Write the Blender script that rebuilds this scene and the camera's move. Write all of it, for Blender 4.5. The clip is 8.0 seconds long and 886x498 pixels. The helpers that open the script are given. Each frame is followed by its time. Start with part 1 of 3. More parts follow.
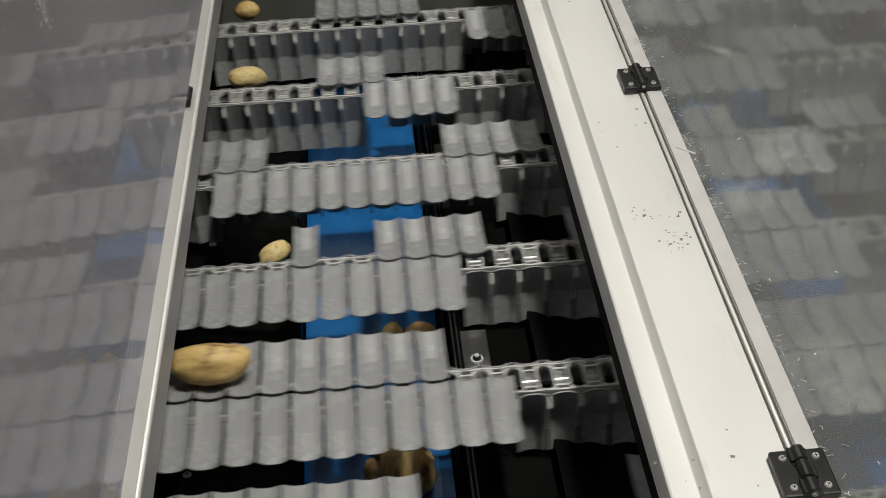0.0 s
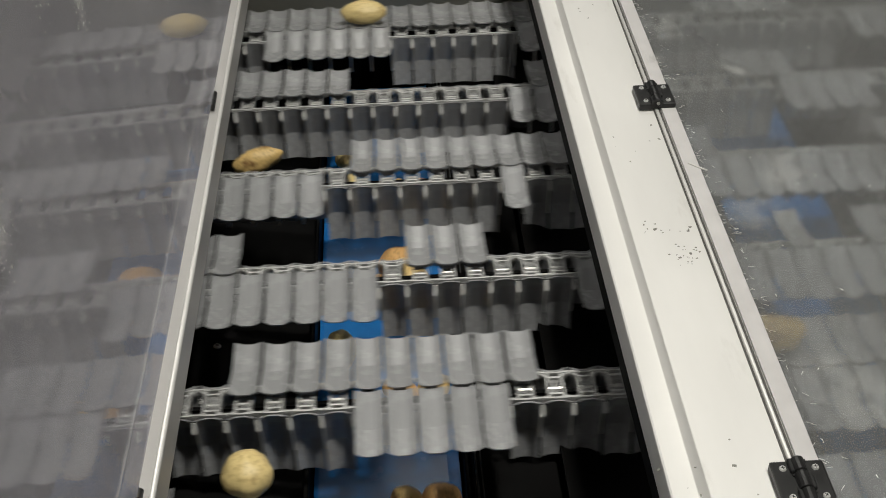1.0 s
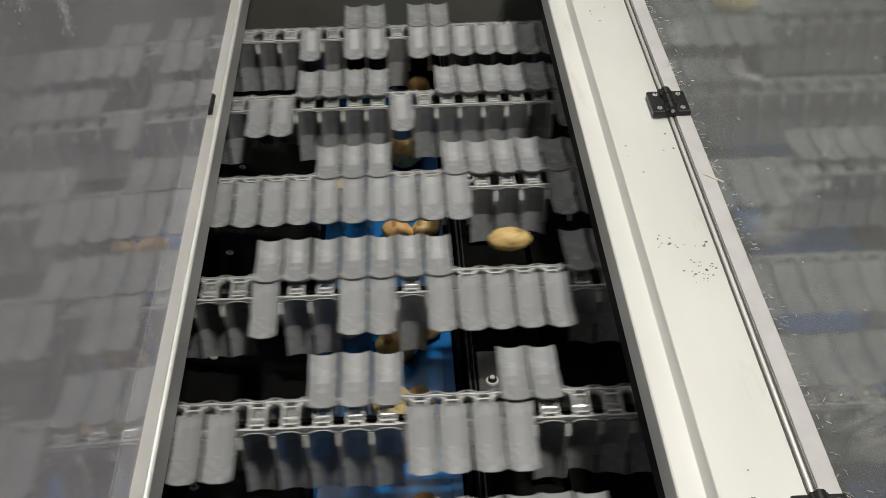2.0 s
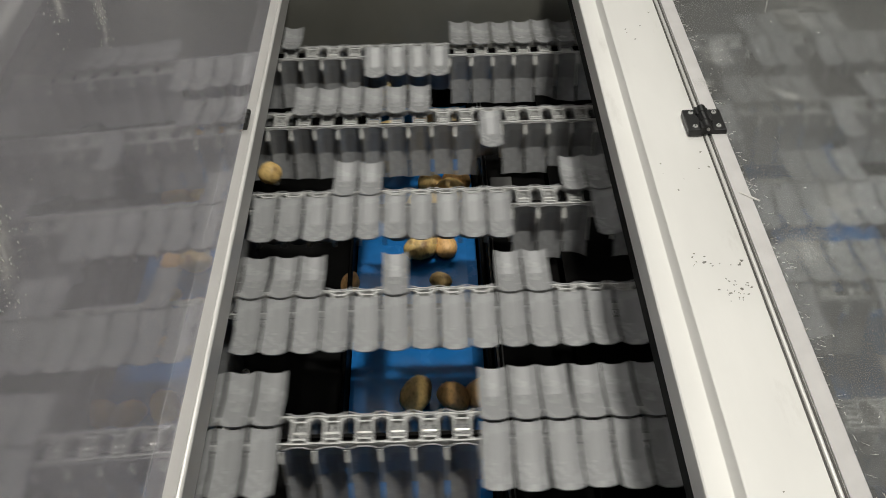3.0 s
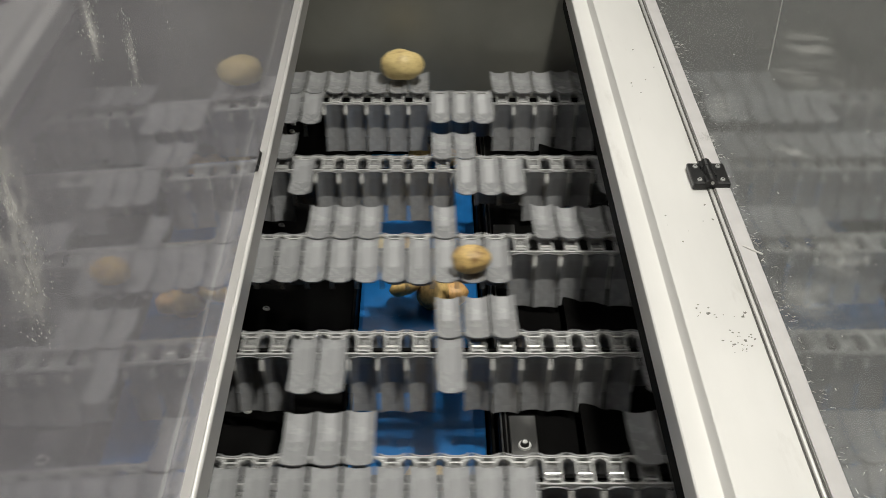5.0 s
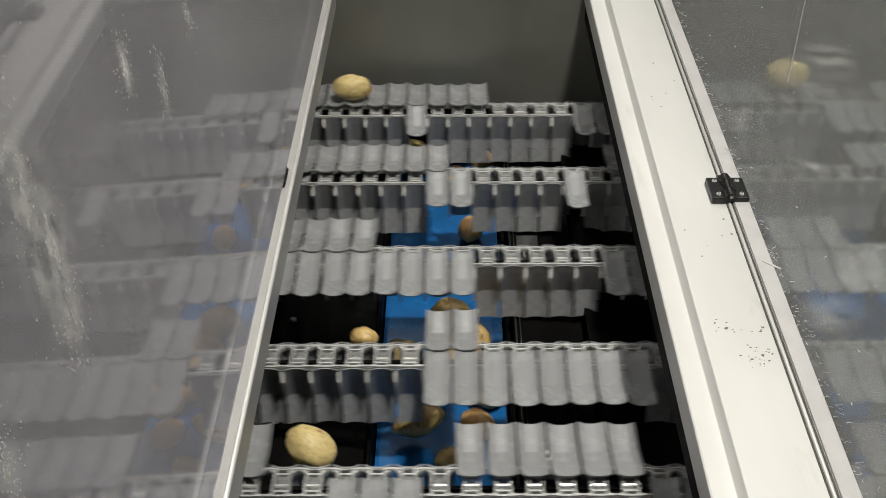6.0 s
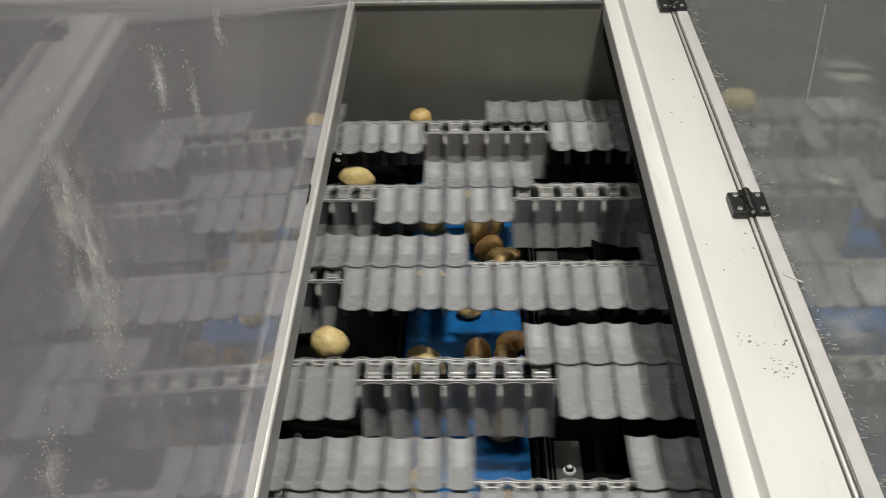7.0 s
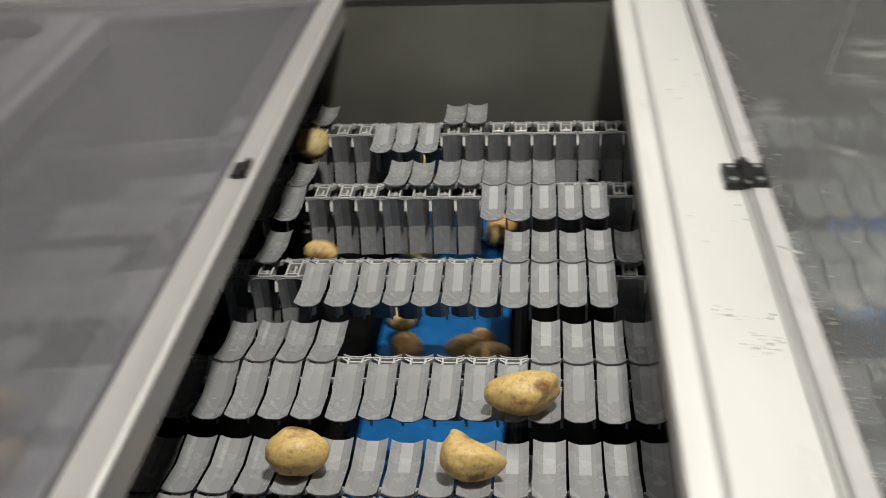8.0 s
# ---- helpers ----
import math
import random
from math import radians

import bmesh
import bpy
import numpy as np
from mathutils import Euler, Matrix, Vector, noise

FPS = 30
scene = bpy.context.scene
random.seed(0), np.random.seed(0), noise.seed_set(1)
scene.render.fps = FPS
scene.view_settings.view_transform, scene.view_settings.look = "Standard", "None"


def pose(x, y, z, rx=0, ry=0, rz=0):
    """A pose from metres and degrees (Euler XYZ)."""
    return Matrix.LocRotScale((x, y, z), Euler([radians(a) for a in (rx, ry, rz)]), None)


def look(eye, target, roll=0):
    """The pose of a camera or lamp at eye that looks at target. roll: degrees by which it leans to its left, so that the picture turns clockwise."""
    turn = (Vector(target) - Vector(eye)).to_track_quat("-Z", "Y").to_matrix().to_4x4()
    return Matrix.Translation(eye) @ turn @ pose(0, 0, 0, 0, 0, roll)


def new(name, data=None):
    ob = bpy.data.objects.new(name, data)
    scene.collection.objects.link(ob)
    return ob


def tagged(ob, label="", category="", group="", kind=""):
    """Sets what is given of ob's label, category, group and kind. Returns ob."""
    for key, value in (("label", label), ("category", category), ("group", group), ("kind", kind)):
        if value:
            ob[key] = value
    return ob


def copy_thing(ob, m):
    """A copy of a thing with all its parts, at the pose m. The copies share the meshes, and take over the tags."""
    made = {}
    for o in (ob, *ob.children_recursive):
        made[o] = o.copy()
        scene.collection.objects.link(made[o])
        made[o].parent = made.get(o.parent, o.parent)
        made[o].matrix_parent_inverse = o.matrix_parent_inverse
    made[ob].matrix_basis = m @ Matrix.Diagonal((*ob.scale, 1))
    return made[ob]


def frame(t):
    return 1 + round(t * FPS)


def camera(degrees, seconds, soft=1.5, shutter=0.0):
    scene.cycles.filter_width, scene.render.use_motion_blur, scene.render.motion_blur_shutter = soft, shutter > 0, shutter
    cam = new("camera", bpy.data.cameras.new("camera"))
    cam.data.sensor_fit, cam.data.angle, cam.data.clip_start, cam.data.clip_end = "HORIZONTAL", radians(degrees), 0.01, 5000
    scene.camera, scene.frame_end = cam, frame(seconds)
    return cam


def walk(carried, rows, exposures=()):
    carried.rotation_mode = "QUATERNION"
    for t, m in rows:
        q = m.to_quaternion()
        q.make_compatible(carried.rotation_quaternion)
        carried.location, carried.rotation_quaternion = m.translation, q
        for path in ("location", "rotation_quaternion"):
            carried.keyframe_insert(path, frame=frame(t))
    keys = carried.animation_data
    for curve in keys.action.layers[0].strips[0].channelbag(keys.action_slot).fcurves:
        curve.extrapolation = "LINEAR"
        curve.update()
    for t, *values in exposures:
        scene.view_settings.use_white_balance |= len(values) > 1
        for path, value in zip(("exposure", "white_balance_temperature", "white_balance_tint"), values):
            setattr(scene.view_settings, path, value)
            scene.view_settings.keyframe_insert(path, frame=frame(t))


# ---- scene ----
cam = camera(42.8, 8.0, soft=0.85, shutter=0.36)
PATH = [
    (0, 0.1568, -2.4212, 1.2910, -39.859, 1.628, -4.877),
    (0.5, 0.1500, -2.4614, 1.3140, -39.597, 1.275, -4.332),
    (1, 0.1524, -2.4556, 1.3107, -39.234, 0.745, -3.300),
    (1.2, 0.1650, -2.4365, 1.3076, -39.496, 0.329, -2.608),
    (2.3, 0.1516, -2.3794, 1.2779, -39.363, 0.543, -2.856),
    (2.5, 0.1779, -2.3768, 1.2741, -39.186, 1.952, -1.301),
    (3, 0.1528, -2.3865, 1.2789, -38.382, 1.045, -1.206),
    (3.5, 0.1399, -2.3891, 1.2795, -37.673, 0.392, -0.593),
    (4, 0.1049, -2.4033, 1.2884, -37.005, -0.035, -0.232),
    (4.2, 0.1094, -2.4046, 1.2872, -36.759, -0.265, -0.509),
    (5.3, 0.1298, -2.4065, 1.2937, -35.917, -0.439, -0.698),
    (5.5, 0.1244, -2.4111, 1.3105, -35.992, -0.463, -0.759),
    (6, 0.1335, -2.4204, 1.3323, -36.026, 0.535, 0.318),
    (6.5, 0.1194, -2.4452, 1.3426, -35.519, 0.426, 0.570),
    (7, 0.1182, -2.4348, 1.3321, -35.014, 1.012, 0.813),
    (7.5, 0.1601, -2.3992, 1.2667, -33.494, 3.218, 1.524),
    (7.6, 0.1976, -2.3582, 1.1939, -32.668, 2.643, 2.381),
    (7.7, 0.2055, -2.3671, 1.1456, -31.658, 2.198, 2.245),
    (7.8, 0.2469, -2.3399, 1.0882, -30.916, 2.293, 2.996),
    (7.9, 0.2639, -2.3146, 1.0423, -30.361, 2.197, 3.257),
    (7.967, 0.3020, -2.3110, 1.0385, -30.371, 2.760, 5.120),
    (8, 0.3202, -2.3093, 1.0367, -30.371, 2.857, 4.699),
]


walk(cam, [(t, pose(x, y, z, 90 + pitch, roll, yaw)) for t, x, y, z, pitch, roll, yaw in PATH],
     exposures=[(0, -0.20), (1.2, -0.17), (2.5, -0.12), (4, -0.10), (5.5, 0.02), (7, 0.0), (8, 0.05)])

# ---- world and lamps ----
world = bpy.data.worlds.new("hall_air")
scene.world = world
world.use_nodes = True
world.node_tree.nodes["Background"].inputs["Color"].default_value = (0.80, 0.82, 0.84, 1)
world.node_tree.nodes["Background"].inputs["Strength"].default_value = 0.0015
scene.view_settings.exposure = 0.0


def area_lamp(name, eye, target, sx, sy, watts, colour=(1.0, 0.975, 0.895)):
    data = bpy.data.lights.new(name, "AREA")
    data.shape, data.size, data.size_y, data.energy, data.color = "RECTANGLE", sx, sy, watts, colour
    ob = new(name, data)
    ob.matrix_world = look(eye, target)
    return ob


LAMP_Z = 4.3
LAMPS = [(0.97, -1.5, 0.34, 0.26, 166), (-0.60, 2.8, 0.56, 3.0, 15), (-0.20, 3.3, 0.12, 1.0, 6), (0.44, 2.8, 1.05, 3.0, 36), (3.6, 1.0, 0.3, 1.3, 0.8), (-3.0, 0.6, 0.3, 1.3, 0.8), (-3.0, -3.2, 0.3, 1.3, 0.8), (3.6, -3.2, 0.3, 1.3, 0.8)]
for lx, ly, sx, sy, watts in LAMPS:
    area_lamp("hall_lamp_light", (lx, ly, LAMP_Z - 0.03), (lx, ly + 0.001, 0), sx, sy, watts)


# ---- materials ----
def rough_mat(name, base, rough, metal=0.0, vary=0.12, scale=30.0, bump=0.05, bump_scale=200.0, rand=0.0, spec=0.5, stains=0.0, stain_colour=(0.2, 0.17, 0.13), stretch=(1, 1, 1)):
    """Base colour broken up at two scales, rough variation, fine bump."""
    m = bpy.data.materials.new(name)
    m.use_nodes = True
    n, l = m.node_tree.nodes, m.node_tree.links
    b = n["Principled BSDF"]
    b.inputs["Metallic"].default_value = metal
    b.inputs["Specular IOR Level"].default_value = spec
    tc = n.new("ShaderNodeTexCoord")
    mp = n.new("ShaderNodeMapping")
    mp.inputs["Scale"].default_value = stretch
    l.new(tc.outputs["Object"], mp.inputs["Vector"])
    big, fine = n.new("ShaderNodeTexNoise"), n.new("ShaderNodeTexNoise")
    big.inputs["Scale"].default_value, big.inputs["Detail"].default_value = scale, 6
    fine.inputs["Scale"].default_value, fine.inputs["Detail"].default_value = bump_scale, 4
    l.new(mp.outputs[0], big.inputs["Vector"])
    l.new(mp.outputs[0], fine.inputs["Vector"])
    ramp = n.new("ShaderNodeValToRGB")
    lo, hi = 1 - vary, 1 + vary
    ramp.color_ramp.elements[0].position, ramp.color_ramp.elements[1].position = 0.3, 0.7
    ramp.color_ramp.elements[0].color = (*[min(1, c * lo) for c in base], 1)
    ramp.color_ramp.elements[1].color = (*[min(1, c * hi) for c in base], 1)
    l.new(big.outputs["Fac"], ramp.inputs["Fac"])
    colour = ramp.outputs["Color"]
    if rand:
        info = n.new("ShaderNodeObjectInfo")
        hsv = n.new("ShaderNodeHueSaturation")
        mr = n.new("ShaderNodeMapRange")
        mr.inputs["To Min"].default_value, mr.inputs["To Max"].default_value = 1 - rand, 1 + rand
        l.new(info.outputs["Random"], mr.inputs["Value"])
        l.new(mr.outputs[0], hsv.inputs["Value"])
        l.new(colour, hsv.inputs["Color"])
        colour = hsv.outputs["Color"]
    if stains:
        st = n.new("ShaderNodeTexNoise")
        st.inputs["Scale"].default_value, st.inputs["Detail"].default_value, st.inputs["Roughness"].default_value = scale * 2.3, 8, 0.65
        l.new(mp.outputs[0], st.inputs["Vector"])
        sr = n.new("ShaderNodeValToRGB")
        sr.color_ramp.elements[0].position, sr.color_ramp.elements[1].position = 0.62, 0.74
        sr.color_ramp.elements[1].color = (stains, stains, stains, 1)
        l.new(st.outputs["Fac"], sr.inputs["Fac"])
        mx = n.new("ShaderNodeMixRGB")
        mx.inputs["Color2"].default_value = (*stain_colour, 1)
        l.new(sr.outputs["Color"], mx.inputs["Fac"])
        l.new(colour, mx.inputs["Color1"])
        colour = mx.outputs["Color"]
    l.new(colour, b.inputs["Base Color"])
    rr = n.new("ShaderNodeMapRange")
    rr.inputs["To Min"].default_value, rr.inputs["To Max"].default_value = max(0.02, rough * 0.8), rough * 1.2
    l.new(big.outputs["Fac"], rr.inputs["Value"])
    l.new(rr.outputs[0], b.inputs["Roughness"])
    bp = n.new("ShaderNodeBump")
    bp.inputs["Strength"].default_value, bp.inputs["Distance"].default_value = bump, 0.002
    l.new(fine.outputs["Fac"], bp.inputs["Height"])
    l.new(bp.outputs[0], b.inputs["Normal"])
    return m


M_FLAP = rough_mat("grey_plastic", (0.300, 0.303, 0.308), 0.27, vary=0.045, scale=40, bump=0.05, bump_scale=500, rand=0.06, stains=0.14, spec=0.45, stain_colour=(0.17, 0.15, 0.12))
M_LINK = rough_mat("link_plastic", (0.50, 0.50, 0.49), 0.30, vary=0.15, scale=90, bump=0.08, bump_scale=500, rand=0.1)
M_PIN = rough_mat("steel_pin", (0.55, 0.55, 0.53), 0.30, metal=0.7, vary=0.1)
M_RAIL = rough_mat("brushed_stainless", (0.76, 0.75, 0.725), 0.5, metal=0.25, vary=0.05, scale=9, bump=0.05, bump_scale=260, stains=0.22, stain_colour=(0.42, 0.39, 0.35), stretch=(1, 0.25, 1))
M_STEEL = rough_mat("bare_aluminium", (0.40, 0.395, 0.385), 0.34, metal=0.45, vary=0.06, scale=18, bump=0.05, bump_scale=250, stretch=(1, 0.1, 1))
M_HEM = rough_mat("brushed_aluminium", (0.45, 0.44, 0.425), 0.42, metal=0.3, vary=0.06, scale=18, bump=0.05, bump_scale=250, stains=0.2, stain_colour=(0.36, 0.34, 0.31), stretch=(1, 0.1, 1))
# steel under the chains: the deep shade there is put into its near-black base
M_DARK = rough_mat("shade_black_steel", (0.003, 0.0029, 0.0028), 0.6, spec=0.06, vary=0.35, scale=14, bump=0.08, bump_scale=120, stains=0.4, stain_colour=(0.006, 0.0055, 0.0045))
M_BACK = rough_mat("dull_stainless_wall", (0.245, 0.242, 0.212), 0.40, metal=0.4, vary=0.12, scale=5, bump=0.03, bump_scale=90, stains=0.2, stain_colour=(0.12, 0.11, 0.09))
M_PLATE = rough_mat("grey_top_plate", (0.40, 0.395, 0.385), 0.45, metal=0.2, vary=0.06, scale=5, bump=0.03, stains=0.15, stain_colour=(0.3, 0.28, 0.25))
M_BELT = rough_mat("blue_belt_rubber", (0.012, 0.125, 0.36), 0.26, spec=0.22, vary=0.16, scale=20, bump=0.06, bump_scale=300, stains=0.25, stain_colour=(0.02, 0.06, 0.13))
M_HINGE = rough_mat("black_hinge_plastic", (0.014, 0.014, 0.014), 0.36, vary=0.2, scale=60, bump=0.15, bump_scale=700)
M_SCREW = rough_mat("zinc_screw", (0.72, 0.72, 0.70), 0.30, metal=0.35, vary=0.1, scale=200)
# dark grey for the shadow lines drawn along the edge rod
M_ROD_SHADE = rough_mat("rod_shadow_grey", (0.075, 0.07, 0.064), 0.7, vary=0.15, scale=40, bump=0.1, bump_scale=300)
M_EDGE = rough_mat("frosted_cover_edge", (0.56, 0.545, 0.54), 0.45, vary=0.06, scale=25, bump=0.05, bump_scale=250, stains=0.2, stain_colour=(0.45, 0.43, 0.42))
M_LUG = rough_mat("white_nylon_lug", (0.80, 0.79, 0.76), 0.35, vary=0.06, scale=90)
M_STRIP = rough_mat("stainless_strip", (0.15, 0.15, 0.145), 0.36, metal=0.8, vary=0.15, scale=25, stretch=(1, 0.2, 1))
M_FLOOR = rough_mat("concrete_floor", (0.18, 0.177, 0.168), 0.75, vary=0.15, scale=2, bump=0.2, bump_scale=40, stains=0.3)
M_WALL = rough_mat("hall_wall_panel", (0.10, 0.10, 0.098), 0.7, vary=0.06, scale=1.5, bump=0.05, bump_scale=20)
M_DECK = rough_mat("dull_deck_plate", (0.088, 0.086, 0.095), 0.5, metal=0.2, vary=0.12, scale=4, bump=0.03, stains=0.15, stain_colour=(0.09, 0.085, 0.08))
M_BODY = rough_mat("painted_housing", (0.46, 0.46, 0.45), 0.5, vary=0.06, scale=4, bump=0.03)


def glow_mat(name, colour, strength):
    m = bpy.data.materials.new(name)
    m.use_nodes = True
    b = m.node_tree.nodes["Principled BSDF"]
    b.inputs["Base Color"].default_value = (*colour, 1)
    b.inputs["Emission Color"].default_value = (*colour, 1)
    b.inputs["Emission Strength"].default_value = strength
    return m


M_GLOW = glow_mat("lamp_diffuser", (1, 0.97, 0.92), 1.2)


def pane_mat(name, tint, haze, haze_colour, scale, streak, rough=0.03, ior=1.5):
    """Scuffed clear sheet: glass-clear plastic under a film of dust and dried splashes."""
    m = bpy.data.materials.new(name)
    m.use_nodes = True
    n, l = m.node_tree.nodes, m.node_tree.links
    n.remove(n["Principled BSDF"])
    out = n["Material Output"]
    clear, film = n.new("ShaderNodeBsdfGlass"), n.new("ShaderNodeBsdfDiffuse")
    clear.inputs["Color"].default_value = (*tint, 1)
    clear.inputs["Roughness"].default_value = rough
    clear.inputs["IOR"].default_value = ior
    film.inputs["Color"].default_value = (*haze_colour, 1)
    tc, mp = n.new("ShaderNodeTexCoord"), n.new("ShaderNodeMapping")
    mp.inputs["Scale"].default_value = streak
    l.new(tc.outputs["Object"], mp.inputs["Vector"])
    n1, n2 = n.new("ShaderNodeTexNoise"), n.new("ShaderNodeTexNoise")
    n1.inputs["Scale"].default_value, n1.inputs["Detail"].default_value = scale, 5
    n2.inputs["Scale"].default_value, n2.inputs["Detail"].default_value, n2.inputs["Roughness"].default_value = scale * 5, 9, 0.7
    l.new(mp.outputs[0], n1.inputs["Vector"])
    l.new(mp.outputs[0], n2.inputs["Vector"])
    r1, r2 = n.new("ShaderNodeMapRange"), n.new("ShaderNodeMapRange")
    r1.inputs["From Min"].default_value, r1.inputs["From Max"].default_value = 0.3, 0.7
    r1.inputs["To Min"].default_value, r1.inputs["To Max"].default_value = haze * 0.7, haze * 1.3
    r2.inputs["From Min"].default_value, r2.inputs["From Max"].default_value = 0.60, 0.8
    r2.inputs["To Min"].default_value, r2.inputs["To Max"].default_value = 0.0, 0.22
    l.new(n1.outputs["Fac"], r1.inputs["Value"])
    l.new(n2.outputs["Fac"], r2.inputs["Value"])
    add = n.new("ShaderNodeMath")
    add.operation, add.use_clamp = "ADD", True
    l.new(r1.outputs[0], add.inputs[0])
    l.new(r2.outputs[0], add.inputs[1])
    a = n.new("ShaderNodeMixShader")
    l.new(add.outputs[0], a.inputs[0])
    l.new(clear.outputs[0], a.inputs[1])
    l.new(film.outputs[0], a.inputs[2])
    l.new(a.outputs[0], out.inputs["Surface"])
    return m


M_LID = pane_mat("scuffed_lid_sheet", (0.95, 0.95, 0.97), 0.19, (0.50, 0.49, 0.50), 3.0, (1, 1, 0.5))
M_COVER = pane_mat("scuffed_cover_sheet", (0.93, 0.95, 0.96), 0.50, (0.135, 0.135, 0.132), 4.0, (1, 0.6, 1), rough=0.05)
M_SCUFF = rough_mat("scuffed_plastic", (0.22, 0.22, 0.21), 0.7, vary=0.2, scale=100)
M_SPLASH = rough_mat("dried_splash", (0.60, 0.59, 0.56), 0.8, vary=0.2, scale=200)


def smear_mat(name, colour, most, scale, streak):
    """Dried milky film, densest in the middle of its patch and broken into streaks."""
    m = bpy.data.materials.new(name)
    m.use_nodes = True
    n, l = m.node_tree.nodes, m.node_tree.links
    n.remove(n["Principled BSDF"])
    clear, film, mix = n.new("ShaderNodeBsdfTransparent"), n.new("ShaderNodeBsdfDiffuse"), n.new("ShaderNodeMixShader")
    film.inputs["Color"].default_value = (*colour, 1)
    tc, off, size, reach = n.new("ShaderNodeTexCoord"), n.new("ShaderNodeVectorMath"), n.new("ShaderNodeVectorMath"), n.new("ShaderNodeVectorMath")
    off.operation, size.operation, reach.operation = "SUBTRACT", "MULTIPLY", "LENGTH"
    off.inputs[1].default_value = (0.5, 0.5, 0.5)
    size.inputs[1].default_value = streak[0]
    l.new(tc.outputs["Generated"], off.inputs[0])
    l.new(off.outputs[0], size.inputs[0])
    l.new(size.outputs[0], reach.inputs[0])
    fade = n.new("ShaderNodeMapRange")
    fade.interpolation_type = "SMOOTHSTEP"
    fade.inputs["From Min"].default_value, fade.inputs["From Max"].default_value = 1.0, 0.0
    l.new(reach.outputs["Value"], fade.inputs["Value"])
    mp, info, shift = n.new("ShaderNodeMapping"), n.new("ShaderNodeObjectInfo"), n.new("ShaderNodeVectorMath")
    mp.inputs["Scale"].default_value = streak[1]
    l.new(tc.outputs["Object"], shift.inputs[0])
    l.new(info.outputs["Random"], shift.inputs[1])
    l.new(shift.outputs[0], mp.inputs["Vector"])
    tex = n.new("ShaderNodeTexNoise")
    tex.inputs["Scale"].default_value, tex.inputs["Detail"].default_value, tex.inputs["Roughness"].default_value = scale, 9, 0.68
    l.new(mp.outputs[0], tex.inputs["Vector"])
    cut = n.new("ShaderNodeMapRange")
    cut.inputs["From Min"].default_value, cut.inputs["From Max"].default_value, cut.inputs["To Max"].default_value = 0.42, 0.72, most
    l.new(tex.outputs["Fac"], cut.inputs["Value"])
    both = n.new("ShaderNodeMath")
    both.operation, both.use_clamp = "MULTIPLY", True
    l.new(fade.outputs[0], both.inputs[0])
    l.new(cut.outputs[0], both.inputs[1])
    l.new(both.outputs[0], mix.inputs[0])
    l.new(clear.outputs[0], mix.inputs[1])
    l.new(film.outputs[0], mix.inputs[2])
    l.new(mix.outputs[0], n["Material Output"].inputs["Surface"])
    return m


M_LID_SMEAR = smear_mat("dried_lid_film", (0.74, 0.73, 0.69), 0.62, 55.0, ((0, 2, 2), (1, 1, 0.5)))
M_COVER_SMEAR = smear_mat("dried_cover_film", (0.42, 0.42, 0.40), 0.34, 30.0, ((2, 2, 0), (0.5, 1, 1)))


def potato_mat(name, skin, patch, amount):
    m = bpy.data.materials.new(name)
    m.use_nodes = True
    n, l = m.node_tree.nodes, m.node_tree.links
    b = n["Principled BSDF"]
    b.inputs["Roughness"].default_value = 0.48
    tc = n.new("ShaderNodeTexCoord")
    big, fine = n.new("ShaderNodeTexNoise"), n.new("ShaderNodeTexNoise")
    big.inputs["Scale"].default_value, big.inputs["Detail"].default_value, big.inputs["Roughness"].default_value = 28, 7, 0.6
    fine.inputs["Scale"].default_value, fine.inputs["Detail"].default_value = 160, 6
    info = n.new("ShaderNodeObjectInfo")
    add = n.new("ShaderNodeVectorMath")
    l.new(tc.outputs["Object"], add.inputs[0])
    l.new(info.outputs["Random"], add.inputs[1])
    l.new(add.outputs[0], big.inputs["Vector"])
    l.new(add.outputs[0], fine.inputs["Vector"])
    r = n.new("ShaderNodeValToRGB")
    r.color_ramp.elements[0].position, r.color_ramp.elements[1].position = 0.60 - amount, 0.74 - amount
    r.color_ramp.elements[0].color, r.color_ramp.elements[1].color = (*skin, 1), (*patch, 1)
    l.new(big.outputs["Fac"], r.inputs["Fac"])
    mx = n.new("ShaderNodeMixRGB")
    mx.blend_type = "MULTIPLY"
    mx.inputs["Fac"].default_value = 0.4
    r2 = n.new("ShaderNodeValToRGB")
    r2.color_ramp.elements[0].position, r2.color_ramp.elements[1].position = 0.34, 0.52
    r2.color_ramp.elements[0].color, r2.color_ramp.elements[1].color = (0.42, 0.32, 0.2, 1), (1, 1, 1, 1)
    l.new(fine.outputs["Fac"], r2.inputs["Fac"])
    l.new(r.outputs["Color"], mx.inputs["Color1"])
    l.new(r2.outputs["Color"], mx.inputs["Color2"])
    l.new(mx.outputs["Color"], b.inputs["Base Color"])
    bp = n.new("ShaderNodeBump")
    bp.inputs["Strength"].default_value, bp.inputs["Distance"].default_value = 0.25, 0.002
    l.new(fine.outputs["Fac"], bp.inputs["Height"])
    l.new(bp.outputs[0], b.inputs["Normal"])
    return m


M_POTATO = [potato_mat("pale_skin", (0.74, 0.58, 0.26), (0.34, 0.19, 0.065), 0.02), potato_mat("tan_skin", (0.70, 0.49, 0.19), (0.24, 0.125, 0.045), 0.075), potato_mat("brown_skin", (0.74, 0.44, 0.17), (0.33, 0.16, 0.055), 0.03)]


# ---- mesh helpers ----
def box(bm, x0, x1, y0, y1, z0, z1, m=None):
    r = bmesh.ops.create_cube(bm, size=1.0, matrix=Matrix.Translation(((x0 + x1) / 2, (y0 + y1) / 2, (z0 + z1) / 2)) @ Matrix.Diagonal((x1 - x0, y1 - y0, z1 - z0, 1)))
    if m is not None:
        bmesh.ops.transform(bm, matrix=m, verts=r["verts"])
    return r["verts"]


